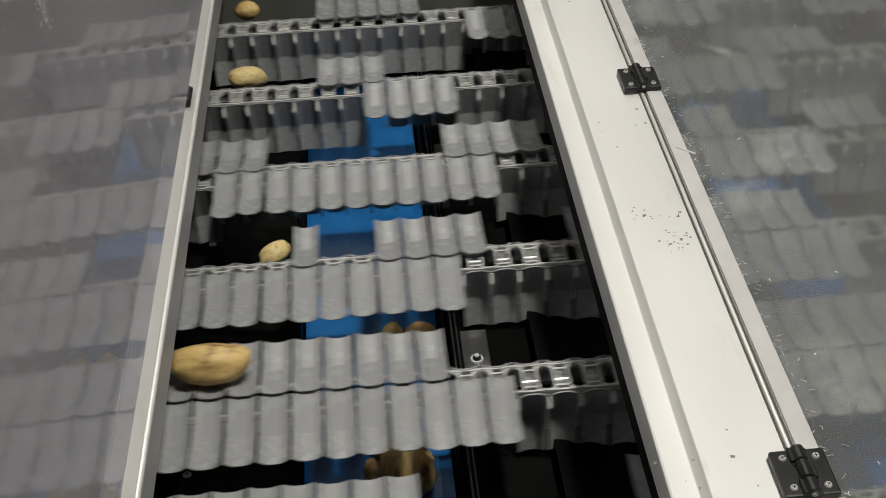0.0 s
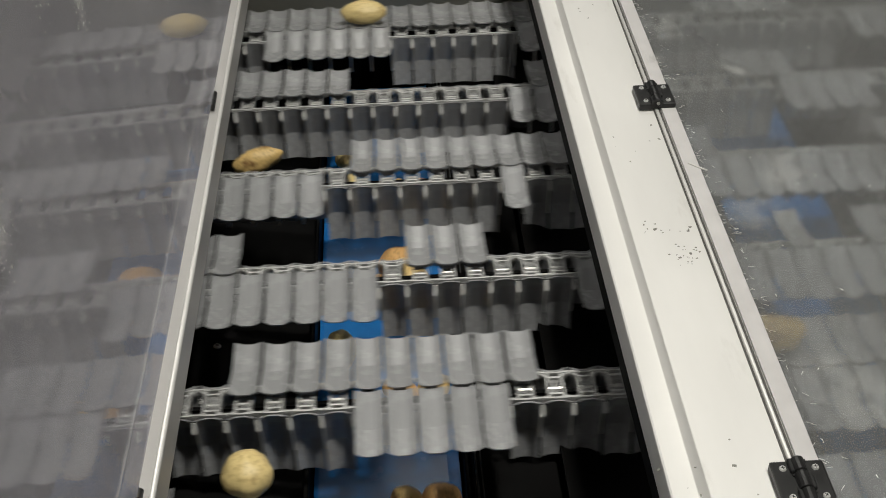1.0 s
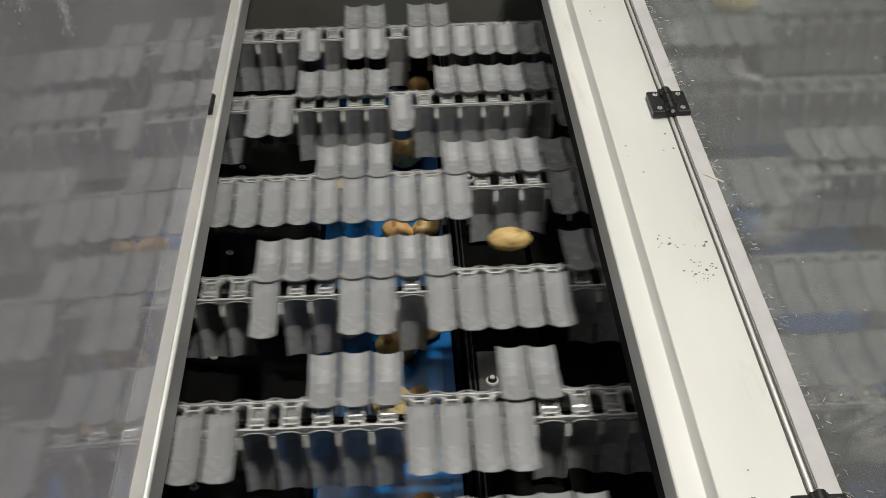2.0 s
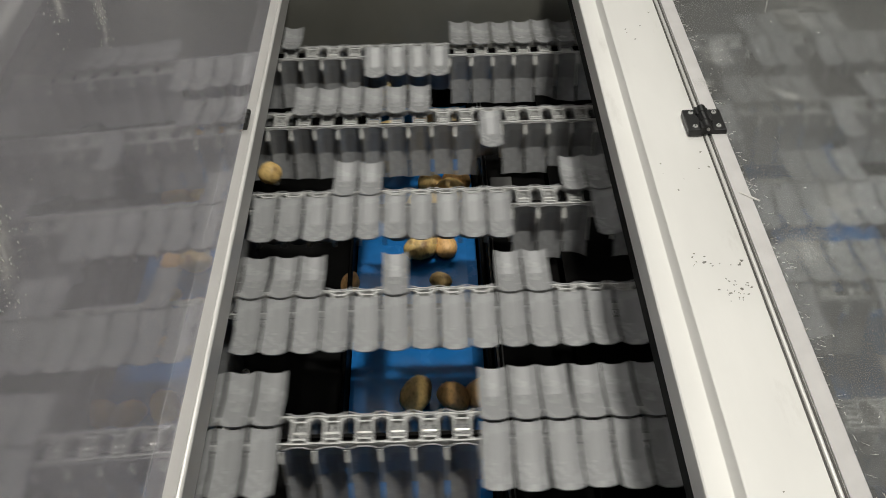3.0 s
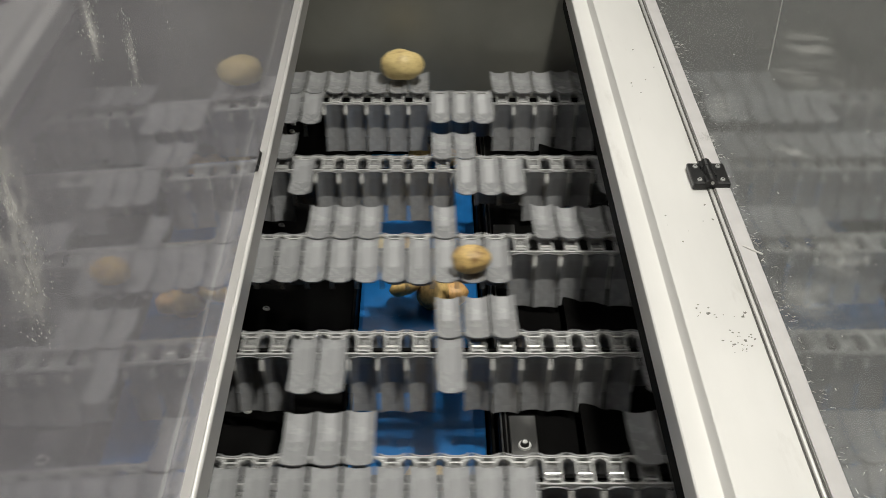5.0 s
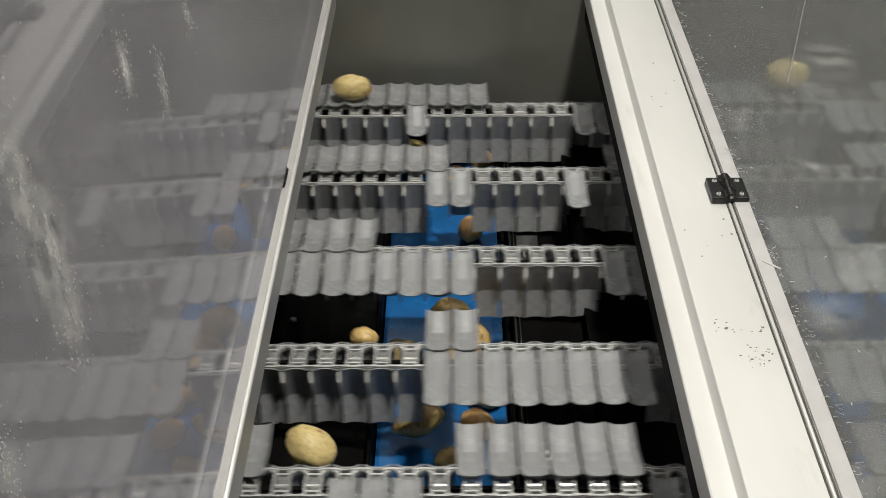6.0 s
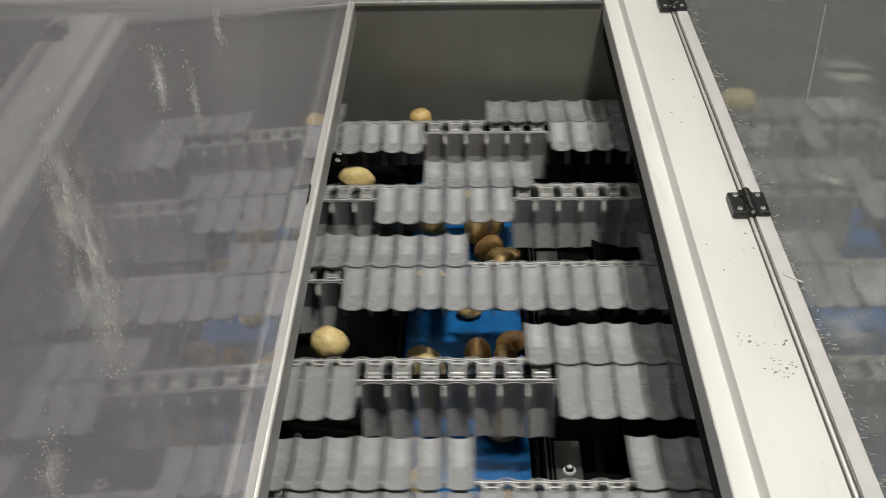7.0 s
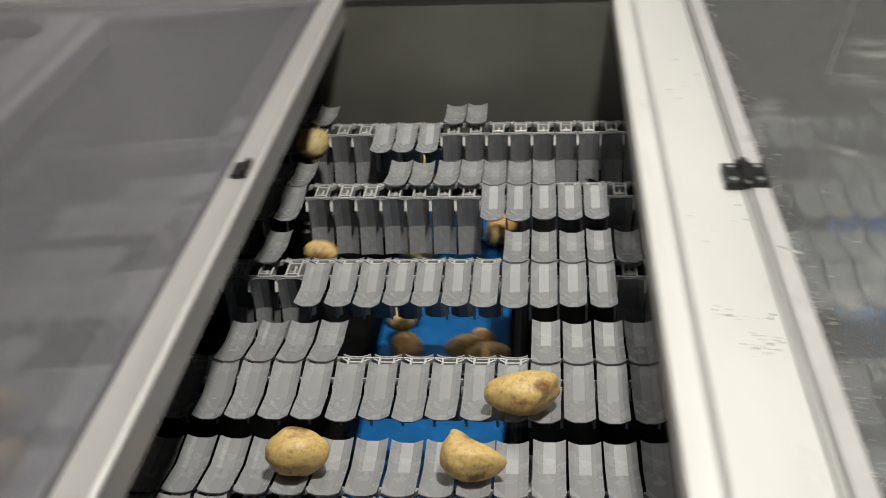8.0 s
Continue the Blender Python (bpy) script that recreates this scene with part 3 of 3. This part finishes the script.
def covers():
    cover = thing("clear_cover", "clear scratched plastic cover over the chains, closed", "cover")
    bm = bmesh.new()
    box(bm, 0.638, 2.2, Y_FRONT, Y_BACK + 0.02, Z_RAIL + 0.0185, Z_RAIL + 0.0225)
    part("sheet", bm, M_COVER, cover).visible_shadow = False
    bm = bmesh.new()
    box(bm, 0.6125, 0.6378, Y_FRONT, Y_BACK + 0.02, Z_RAIL + 0.0185, Z_RAIL + 0.0225)
    bevel_all(bm, 0.0008, 1)
    part("edge_band", bm, M_EDGE, cover, "frosted pale edge of the sheet")
    for x, y, lx, ly, turn in COVER_SMEARS:
        bm = bmesh.new()
        box(bm, -lx / 2, lx / 2, -ly / 2, ly / 2, 0, 0.0004)
        smear = part("smear", bm, M_COVER_SMEAR, cover, "milky dried smear")
        smear.matrix_basis = pose(x, y, Z_RAIL + 0.0232, 0, 0, turn)
        smear.visible_shadow = False
    bm = bmesh.new()
    rnd = random.Random(5)
    for i in range(240):
        y = rnd.uniform(-1.9, 0.1)
        x = 0.637 + abs(rnd.gauss(0, 0.012))
        w = rnd.uniform(0.002, 0.010)
        box(bm, -w / 2, w / 2, -0.0002, 0.0002, 0, 0.0004, pose(x, y, Z_RAIL + 0.023, 0, 0, rnd.gauss(-15, 40)))
    for i in range(60):
        y, x = rnd.uniform(-1.9, 0.1), rnd.uniform(0.67, 1.2)
        w = rnd.uniform(0.001, 0.006)
        box(bm, -w / 2, w / 2, -0.0004, 0.0004, 0, 0.0004, pose(x, y, Z_RAIL + 0.023, 0, 0, rnd.uniform(0, 180)))
    tagged(part("scratch_field", bm, M_SPLASH, cover, "pale scratches and splashes"), kind="stuff")
    bm = bmesh.new()
    box(bm, -0.0011, 0.0011, -0.25, 0.25, 0, 0.0005, pose(0.888, -0.139, Z_RAIL + 0.023, 0, 0, -18.8))
    part("long_scratch", bm, M_SCUFF, cover, "long pale scratch")
    bm = bmesh.new()
    box(bm, -0.017, 0.017, -0.0018, 0.0018, 0, 0.001, pose(0.634, -0.988, Z_RAIL + 0.023, 0, 0, -43))
    part("burr", bm, M_SPLASH, cover, "bright burr of cut plastic")

    lid = thing("hinged_lid", "clear plastic lid standing open, dusty, aluminium-edged", "lid", (-0.1425, 0, Z_RAIL))
    lean = pose(0, 0, 0, 0, -2.25, 0)
    bm = bmesh.new()
    extrude_profile(bm, [(-0.062, -0.007), (-0.062, 0.0005), (-0.0176, 0.0005), (-0.0135, -0.0035), (-0.0135, -0.058), (-0.0165, -0.058), (-0.0165, -0.007)], Y_FRONT, Y_BACK + 0.005)
    part("edge_rail", bm, M_HEM, lid, "brushed aluminium rail")
    # hem in the paler rail metal: the edge's highlight is painted in
    bm = bmesh.new()
    extrude_profile(bm, [(-0.0188, 0.0006), (-0.0188, 0.0026), (-0.0168, 0.0030), (-0.0140, 0.0016), (-0.0125, -0.0012), (-0.0125, -0.0036), (-0.0134, -0.0036), (-0.0175, 0.0006)], Y_FRONT, Y_BACK + 0.005)
    part("hem", bm, M_RAIL, lid, "folded hem, paler to carry the edge highlight", True)
    bm = bmesh.new()
    box(bm, -0.002, 0.002, -2.28, Y_BACK - 0.012, 0.105, 1.02, lean)
    part("sheet", bm, M_LID, lid, "dusty clear sheet").visible_shadow = False
    bm = bmesh.new()
    box(bm, -0.0045, -0.0025, -2.28, Y_BACK - 0.012, 0.105, 0.150, lean)
    part("edge_strip", bm, M_LID, lid, "milky edge strip").visible_shadow = False
    rnd = random.Random(9)
    for y, zz, ly, lz, turn in LID_SMEARS:
        bm = bmesh.new()
        box(bm, 0.0021, 0.0025, -ly / 2, ly / 2, -lz / 2, lz / 2)
        smear = part("smear", bm, M_LID_SMEAR, lid, "milky dried splash")
        smear.matrix_basis = lean @ pose(0, y, zz, turn)
        smear.visible_shadow = False
    bm = bmesh.new()
    for i in range(700):
        y, zz, ly, lz, turn = rnd.choice(LID_SMEARS)
        y, zz = rnd.gauss(y, ly * 0.3), rnd.gauss(zz, lz * 0.25)
        w = abs(rnd.gauss(0.0001, 0.0002)) + 0.00014
        box(bm, 0, 0.0004, -w * 0.6, w * 0.6, -w * rnd.uniform(0.6, 4), w * 1.5, lean @ pose(0.0026, y, zz, rnd.uniform(-20, 20)))
    tagged(part("splash_field", bm, M_SPLASH, lid, "fine dried pale splashes"), kind="stuff")
    for y in (-0.70, -1.60):
        bm = bmesh.new()
        box(bm, -0.052, -0.026, y - 0.024, y + 0.024, 0.0008, 0.008)
        bevel_all(bm, 0.002)
        for k in (-0.016, 0.0, 0.016):
            rod(bm, (-0.030, y + k - 0.007, 0.010), (-0.030, y + k + 0.007, 0.010), 0.006)
        part("lid_hinge", bm, M_HINGE, lid, "black plastic hinge arm")


covers()


# ---- under the chains ----
def under():
    belt = thing("cross_belt", "blue rubber cross belt carrying potatoes", "conveyor belt")
    bm = bmesh.new()
    extrude_profile(bm, [(-0.018, Z_BELT - 0.006), (-0.018, Z_BELT - 0.001), (-0.010, Z_BELT), (0.215, Z_BELT), (0.236, Z_BELT + 0.004), (0.236, Z_BELT - 0.006)], Y_FRONT, 0.12)
    part("band", bm, M_BELT, belt)
    for x in (-0.026, 0.246):
        bm = bmesh.new()
        box(bm, x - 0.004, x + 0.004, Y_FRONT, 0.185, Z_BELT - 0.03, Z_BELT + 0.055)
        bevel_all(bm, 0.002, 1)
        part("side_guide", bm, M_DARK, belt, "steel side guide, black with painted shade")
    copy_thing(belt, pose(0.878, 0, 0))
    # sloping chute plate on one side, stepped trough on the other, shade painted black
    chute = thing("chute_plate", "steel chute plate with bright screws beside the belt, black with painted shade", "chute")
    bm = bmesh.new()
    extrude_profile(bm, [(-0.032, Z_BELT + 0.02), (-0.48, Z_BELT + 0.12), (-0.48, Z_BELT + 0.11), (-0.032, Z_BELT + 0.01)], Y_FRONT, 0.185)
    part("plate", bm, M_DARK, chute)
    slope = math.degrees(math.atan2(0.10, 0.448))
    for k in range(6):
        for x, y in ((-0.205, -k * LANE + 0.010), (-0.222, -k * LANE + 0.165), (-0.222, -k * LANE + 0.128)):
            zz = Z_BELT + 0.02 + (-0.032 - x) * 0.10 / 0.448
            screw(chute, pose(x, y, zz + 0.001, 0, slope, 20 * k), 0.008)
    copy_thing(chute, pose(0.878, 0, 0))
    tray = thing("side_tray", "steel side tray beyond the belt, black with painted shade", "tray")
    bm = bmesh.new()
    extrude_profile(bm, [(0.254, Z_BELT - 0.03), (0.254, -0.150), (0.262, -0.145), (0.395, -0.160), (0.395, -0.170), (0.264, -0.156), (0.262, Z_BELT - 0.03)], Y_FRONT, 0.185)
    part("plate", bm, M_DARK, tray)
    for k in range(5):
        y = -1.017 + (k - 2) * 0.6006
        if not -2.2 < y < 0.1:
            continue
        bm = bmesh.new()
        box(bm, 0.272, 0.320, y - 0.055, y + 0.075, -0.146, -0.142)
        bevel_all(bm, 0.0015, 1)
        bracket = part("bracket", bm, M_STRIP, tray, "dull stainless bracket")
        bm = bmesh.new()
        bmesh.ops.create_cone(bm, cap_ends=True, segments=18, radius1=0.012, radius2=0.011, depth=0.003, matrix=pose(0.296, y, -0.1405))
        washer = part("washer", bm, M_SCREW, bracket)
        bm = bmesh.new()
        bmesh.ops.create_cone(bm, cap_ends=True, segments=14, radius1=0.008, radius2=0.0065, depth=0.006, matrix=pose(0.296, y, -0.136))
        part("bolt", bm, M_HINGE, bracket, "dark socket bolt")
        bm = bmesh.new()
        bmesh.ops.create_cone(bm, cap_ends=True, segments=12, radius1=0.0048, radius2=0.0045, depth=0.002, matrix=pose(0.296, y, -0.1325))
        part("bolt_tip", bm, M_SCREW, bracket, "bright bolt tip")
    bm = bmesh.new()
    rod(bm, (0.258, Y_FRONT, -0.146), (0.258, Y_BACK, -0.146), 0.002, 8)
    part("edge_wire", bm, M_STRIP, tray, "thin bright edge wire", True)
    bm = bmesh.new()
    rod(bm, (0.2665, Y_FRONT, -0.1445), (0.2665, Y_BACK, -0.1445), 0.0015, 6)
    part("edge_wire", bm, M_STRIP, tray, "thin bright edge wire", True)


under()


# ---- chains with tipping flaps ----
FLAP_L = 0.124


def flap_mesh(name, side):
    """A dished flap: from its inner edge at the origin outwards along side * y."""
    bm = bmesh.new()
    xs = [-0.0228, -0.0205, -0.0150, -0.0095, -0.0087, 0.0087, 0.0095, 0.0150, 0.0205, 0.0228]
    lift = [0.0070, 0.0055, 0.0024, 0.0005, 0.0, 0.0, 0.0005, 0.0024, 0.0055, 0.0070]
    ss = [0.0, 0.012, 0.062, 0.0665, 0.071, 0.118, FLAP_L]
    top, bot = [], []
    rise = 0.12 if side < 0 else 0.08
    for s in ss:
        zc = -0.235 * s if s < 0.0665 else -0.0156 + rise * (s - 0.0665)
        near_end = 0.85 + 0.15 * min(1.0, s / 0.06)
        ra, rb = [], []
        for x, h in zip(xs, lift):
            pinch = 0.97 if s < 0.005 else 1.0
            out = s + (0.0015 * (1 - (x / 0.024) ** 2) if s > 0.12 else 0)
            ra.append(bm.verts.new((x * pinch, side * out, zc + h * near_end)))
            rb.append(bm.verts.new((x * pinch * 0.97, side * (out - 0.0012 if s > 0.12 else out), zc + h * near_end - 0.0028)))
        top.append(ra)
        bot.append(rb)
    n, m = len(ss), len(xs)
    for i in range(n - 1):
        for j in range(m - 1):
            bm.faces.new((top[i][j], top[i][j + 1], top[i + 1][j + 1], top[i + 1][j]))
            bm.faces.new((bot[i][j], bot[i + 1][j], bot[i + 1][j + 1], bot[i][j + 1]))
    for i in range(n - 1):
        bm.faces.new((top[i][0], top[i + 1][0], bot[i + 1][0], bot[i][0]))
        bm.faces.new((top[i][-1], bot[i][-1], bot[i + 1][-1], top[i + 1][-1]))
    for j in range(m - 1):
        bm.faces.new((top[0][j], bot[0][j], bot[0][j + 1], top[0][j + 1]))
        bm.faces.new((top[-1][j], top[-1][j + 1], bot[-1][j + 1], bot[-1][j]))
    return mesh_of(name, bm, M_FLAP)


def link_mesh():
    """Moulded link: a box frame with an open middle, flared arms, and a scalloped bar along each side."""
    bm = bmesh.new()
    z = -0.0125
    for s in (-1, 1):
        box(bm, min(s * 0.0095, s * 0.013), max(s * 0.0095, s * 0.013), -0.0195, 0.034, z - 0.016, z)
    box(bm, -0.0095, 0.0095, 0.0225, 0.026, z - 0.012, z - 0.001)
    box(bm, -0.0095, 0.0095, -0.013, -0.0095, z - 0.012, z - 0.001)
    box(bm, -0.002, 0.002, -0.0095, 0.0225, z - 0.013, z - 0.006)
    for y, top in ((0.0365, z - 0.0005), (-0.0205, z + 0.001)):
        for i in range(6):
            x0, x1 = -0.0245 + i * 0.049 / 6, -0.0245 + (i + 1) * 0.049 / 6
            zz = top + 0.002 * ((x0 + x1) / 0.049) ** 2 - 0.002
            box(bm, x0, x1, y - 0.0018, y + 0.0018, zz - 0.006, zz)
    for sx in (-1, 1):
        for sy, yy in ((1, 0.031), (-1, -0.0185)):
            box(bm, -0.0065, 0.0065, -0.0014, 0.0014, z - 0.010, z - 0.002, pose(sx * 0.0172, yy, 0, 0, 0, sx * sy * 38))
    return mesh_of("link", bm, M_LINK)


def lug_mesh():
    bm = bmesh.new()
    box(bm, -0.0027, 0.0027, -0.0012, 0.0012, -0.019, 0, pose(0, -0.0330, -0.0165, -24))
    box(bm, -0.0022, 0.0022, -0.0215, -0.0185, -0.105, -0.019)
    return mesh_of("lug", bm, M_LUG)


def pin_mesh():
    bm = bmesh.new()
    rod(bm, (-0.0090, 0.006, -0.021), (0.0090, 0.006, -0.021), 0.003, 8)
    return mesh_of("chain_pin", bm, M_PIN)


NEAR_MESH, FAR_MESH = flap_mesh("near_flap", -1), flap_mesh("far_flap", 1)
LINK_MESH, LUG_MESH, PIN_MESH = link_mesh(), lug_mesh(), pin_mesh()


def up_set(runs):
    return {j for a, b in runs for j in range(a, b + 1)}


def child(name, me, parent, m):
    ob = new(name, me)
    ob.parent = parent
    ob.matrix_basis = m
    return ob


def chain(lane):
    root = thing("flap_chain", "conveyor chain of tipping grey plastic flaps, some hanging open", "conveyor chain", (0, -lane * LANE, 0), "parallel flap chains")
    near, far = up_set(NEAR_UP[lane % 6]), up_set(FAR_UP[lane % 6])
    rnd = random.Random(40 + lane)
    for j in range(-150, 27):
        x = (j + 0.5 + LANE_SHIFT[lane % 6]) * PITCH
        link = child("link", LINK_MESH, root, pose(x, 0, 0))
        child("lug", LUG_MESH, link, pose(-PITCH / 2, 0, 0))
        child("chain_pin", PIN_MESH, link, pose(0, 0, 0))
        w = rnd.gauss(0, 0.5)
        if j in near:
            child("near_flap", NEAR_MESH, root, pose(x, -0.0015, 0.001, rnd.gauss(0, 0.7), 0, w))
        else:
            child("near_flap", NEAR_MESH, root, pose(x, -0.0300, -0.0120, 84.3 + rnd.gauss(0, 0.8), 0, w))
        if j in far:
            child("far_flap", FAR_MESH, root, pose(x, 0.0065, -0.0005, rnd.gauss(0, 0.7), 0, w))
        else:
            child("far_flap", FAR_MESH, root, pose(x, 0.0395, -0.0135, -86 + rnd.gauss(0, 1.0), 0, w))
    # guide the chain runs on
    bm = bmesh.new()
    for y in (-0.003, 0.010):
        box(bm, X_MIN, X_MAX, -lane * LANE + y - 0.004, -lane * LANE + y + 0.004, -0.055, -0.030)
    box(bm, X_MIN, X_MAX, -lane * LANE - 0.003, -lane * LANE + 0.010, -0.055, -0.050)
    solid("chain_guide", bm, M_DARK, "steel guide channel under a flap chain, black with painted shade", "guide rail", kind="structure")
    return root


CHAINS = [chain(lane) for lane in range(8)]


# ---- potatoes ----
def potato(w, h, kind, seed, bend=0.0):
    rnd = random.Random(seed)
    bm = bmesh.new()
    bmesh.ops.create_icosphere(bm, subdivisions=4, radius=1.0)
    off = Vector((rnd.uniform(-9, 9), rnd.uniform(-9, 9), rnd.uniform(-9, 9)))
    d = min(w, h) * rnd.uniform(0.88, 0.98)
    eyes = [Vector((rnd.gauss(0, 1), rnd.gauss(0, 1), rnd.gauss(0, 1))).normalized() for _ in range(9)]
    for v in bm.verts:
        p = v.co.copy()
        f = 1 + 0.12 * noise.noise(p * 1.1 + off) + 0.05 * noise.noise(p * 2.7 + off) + 0.012 * noise.noise(p * 9 + off)
        for e in eyes:
            f -= 0.03 * max(0.0, 1 - (p - e).length / 0.16)
        f *= 1 + 0.06 * p.x
        v.co = Vector((p.x * f * w / 2, p.y * f * h / 2 + bend * (p.x * p.x - 0.4) * h, p.z * f * d / 2))
    ob = new("potato", mesh_of("potato", bm, M_POTATO[kind], True))
    return ob


LABELS = ["pale yellow potato with small brown spots", "tan potato with brown skin patches", "brown earthy potato with dark patches"]


def riding_potatoes():
    made = []
    turns = [(0, 0.10), (30, 0.0), (-4, 0.0), (35, 0.0), (0, 0.0), (14, 0.22), (8, 0.0), (-40, 0.42), (0, 0.0), (0, 0.0), (10, 0.0)]
    for i, (lane, y, u, w, h) in enumerate(RIDERS):
        kind = (1, 0, 0, 0, 0, 1, 1, 1, 0, 1, 1)[i]
        ob = tagged(potato(w, h, kind, 100 + i, turns[i][1]), LABELS[kind] + ", lying on raised flaps", "potato", "potatoes on the chains")
        made.append((ob, lane, y, u, turns[i][0], min(w, h) * 0.46))
    return made


RIDING = riding_potatoes()
FALLING = [(tagged(potato(w, h, 0 if i % 3 else 1, 200 + i), LABELS[0 if i % 3 else 1] + ", dropping between opened flaps", "potato", "dropping potatoes"), i) for i, (t, x, y, z, w, h) in enumerate(FALLERS)]
CARRIED = [(tagged(potato(w * 1.25, w * (0.86 + 0.05 * (i % 5)), 2 if i % 2 else 1, 300 + i), LABELS[2 if i % 2 else 1] + ", lying on the blue belt", "potato", "potatoes on the belt"), i) for i, (t, x, y, w) in enumerate(BELT_RIDERS)]


# ---- movement ----
def advance(t):
    for (a, p), (b, q) in zip(ADVANCE, ADVANCE[1:]):
        if t <= b:
            break
    return (p + (q - p) * (t - a) / (b - a)) * PITCH


def chain_rows(fixed, shift_y, turn=(0, 0, 0)):
    return [(t, pose(fixed[0] + a * PITCH, shift_y, fixed[1], *turn)) for t, a in ADVANCE]


SPEED = 17.5 * PITCH
BELT_SPEED = 0.5


DROP_Y = -2.02


def on_belt(t, t0, x0, y0, z, i, turn):
    """Where a potato on the belt is: it rode in on the nearest chain, and leaves into the hopper at the belt's end."""
    s = t - t0
    y = y0 + BELT_SPEED * s
    if y < DROP_Y:
        return pose(x0 + SPEED * (y - DROP_Y) / BELT_SPEED, DROP_Y, 0.04, 0, 0, turn)
    if y > 0.12:
        return pose(x0 + (i % 4 - 1.5) * 0.05, 0.145 + (i % 2) * 0.015, -0.56, 0, 0, turn)
    return pose(x0, y, z, 0, 0, turn)


def motions():
    for lane, ob in enumerate(CHAINS):
        walk(ob, chain_rows((0, 0), -lane * LANE))
    for ob, lane, y, u, turn, lift in RIDING:
        walk(ob, chain_rows((u * PITCH, lift - 0.004), y - lane * LANE, (0, 0, turn)))
    for ob, i in FALLING:
        t0, x0, y0, z0, w, h = FALLERS[i]
        top = 0.035
        drop = math.sqrt(max(0.0, 2 * (top - z0) / 9.81)) if z0 < top else 0.0
        z_end = Z_BELT + 0.03 + min(w, h) / 2
        land = math.sqrt(2 * (max(top, z0) - z_end) / 9.81) - drop
        x_land = x0 + SPEED * land
        goal = min(0.18, max(0.03, x_land))
        t_end = t0 + land + 0.15 + (0.12 - y0) / BELT_SPEED
        times = sorted({0.0, 8.0, *[round(t0 + s * 0.05, 3) for s in range(-12, 16) if 0 < t0 + s * 0.05 < 8], *[round(v, 3) for v in (t_end, t_end + 0.3) if t0 + 1 < v < 8]})
        rows = []
        spin = 150 if i % 2 else -110
        for t in times:
            s = t - t0
            fall = max(0.0, s + drop)
            x, y = x0 + advance(t) - advance(t0), y0
            z = max(z_end, max(top, z0) - 4.905 * fall * fall)
            turn = spin * min(fall, land + drop)
            if s > land:
                ease = min(1.0, (s - land) / 0.3)
                x = x_land + (goal - x_land) * ease
                y = y0 + BELT_SPEED * max(0.0, s - land - 0.15)
                z = z_end
                if t > t_end + 0.1:
                    y, z = 0.14 + (i % 3) * 0.01, -0.56
            rows.append((t, pose(x, y, z, turn * 0.3, turn, (i * 57) % 60 - 30)))
        walk(ob, rows)
    for ob, i in CARRIED:
        t0, x0, y0, w = BELT_RIDERS[i]
        marks = [t0 + (v - y0) / BELT_SPEED for v in (DROP_Y - 0.01, DROP_Y + 0.1, 0.115, 0.24)]
        steps = [t0 + k * 0.2 for k in range(-20, 21) if marks[1] < t0 + k * 0.2 < marks[2]]
        times = sorted({0.0, 8.0, *[round(v, 3) for v in marks + steps if 0 < v < 8]})
        walk(ob, [(t, on_belt(t, t0, x0, y0, Z_BELT + w * 0.46, i, (i * 71) % 180 - 90)) for t in times])


motions()
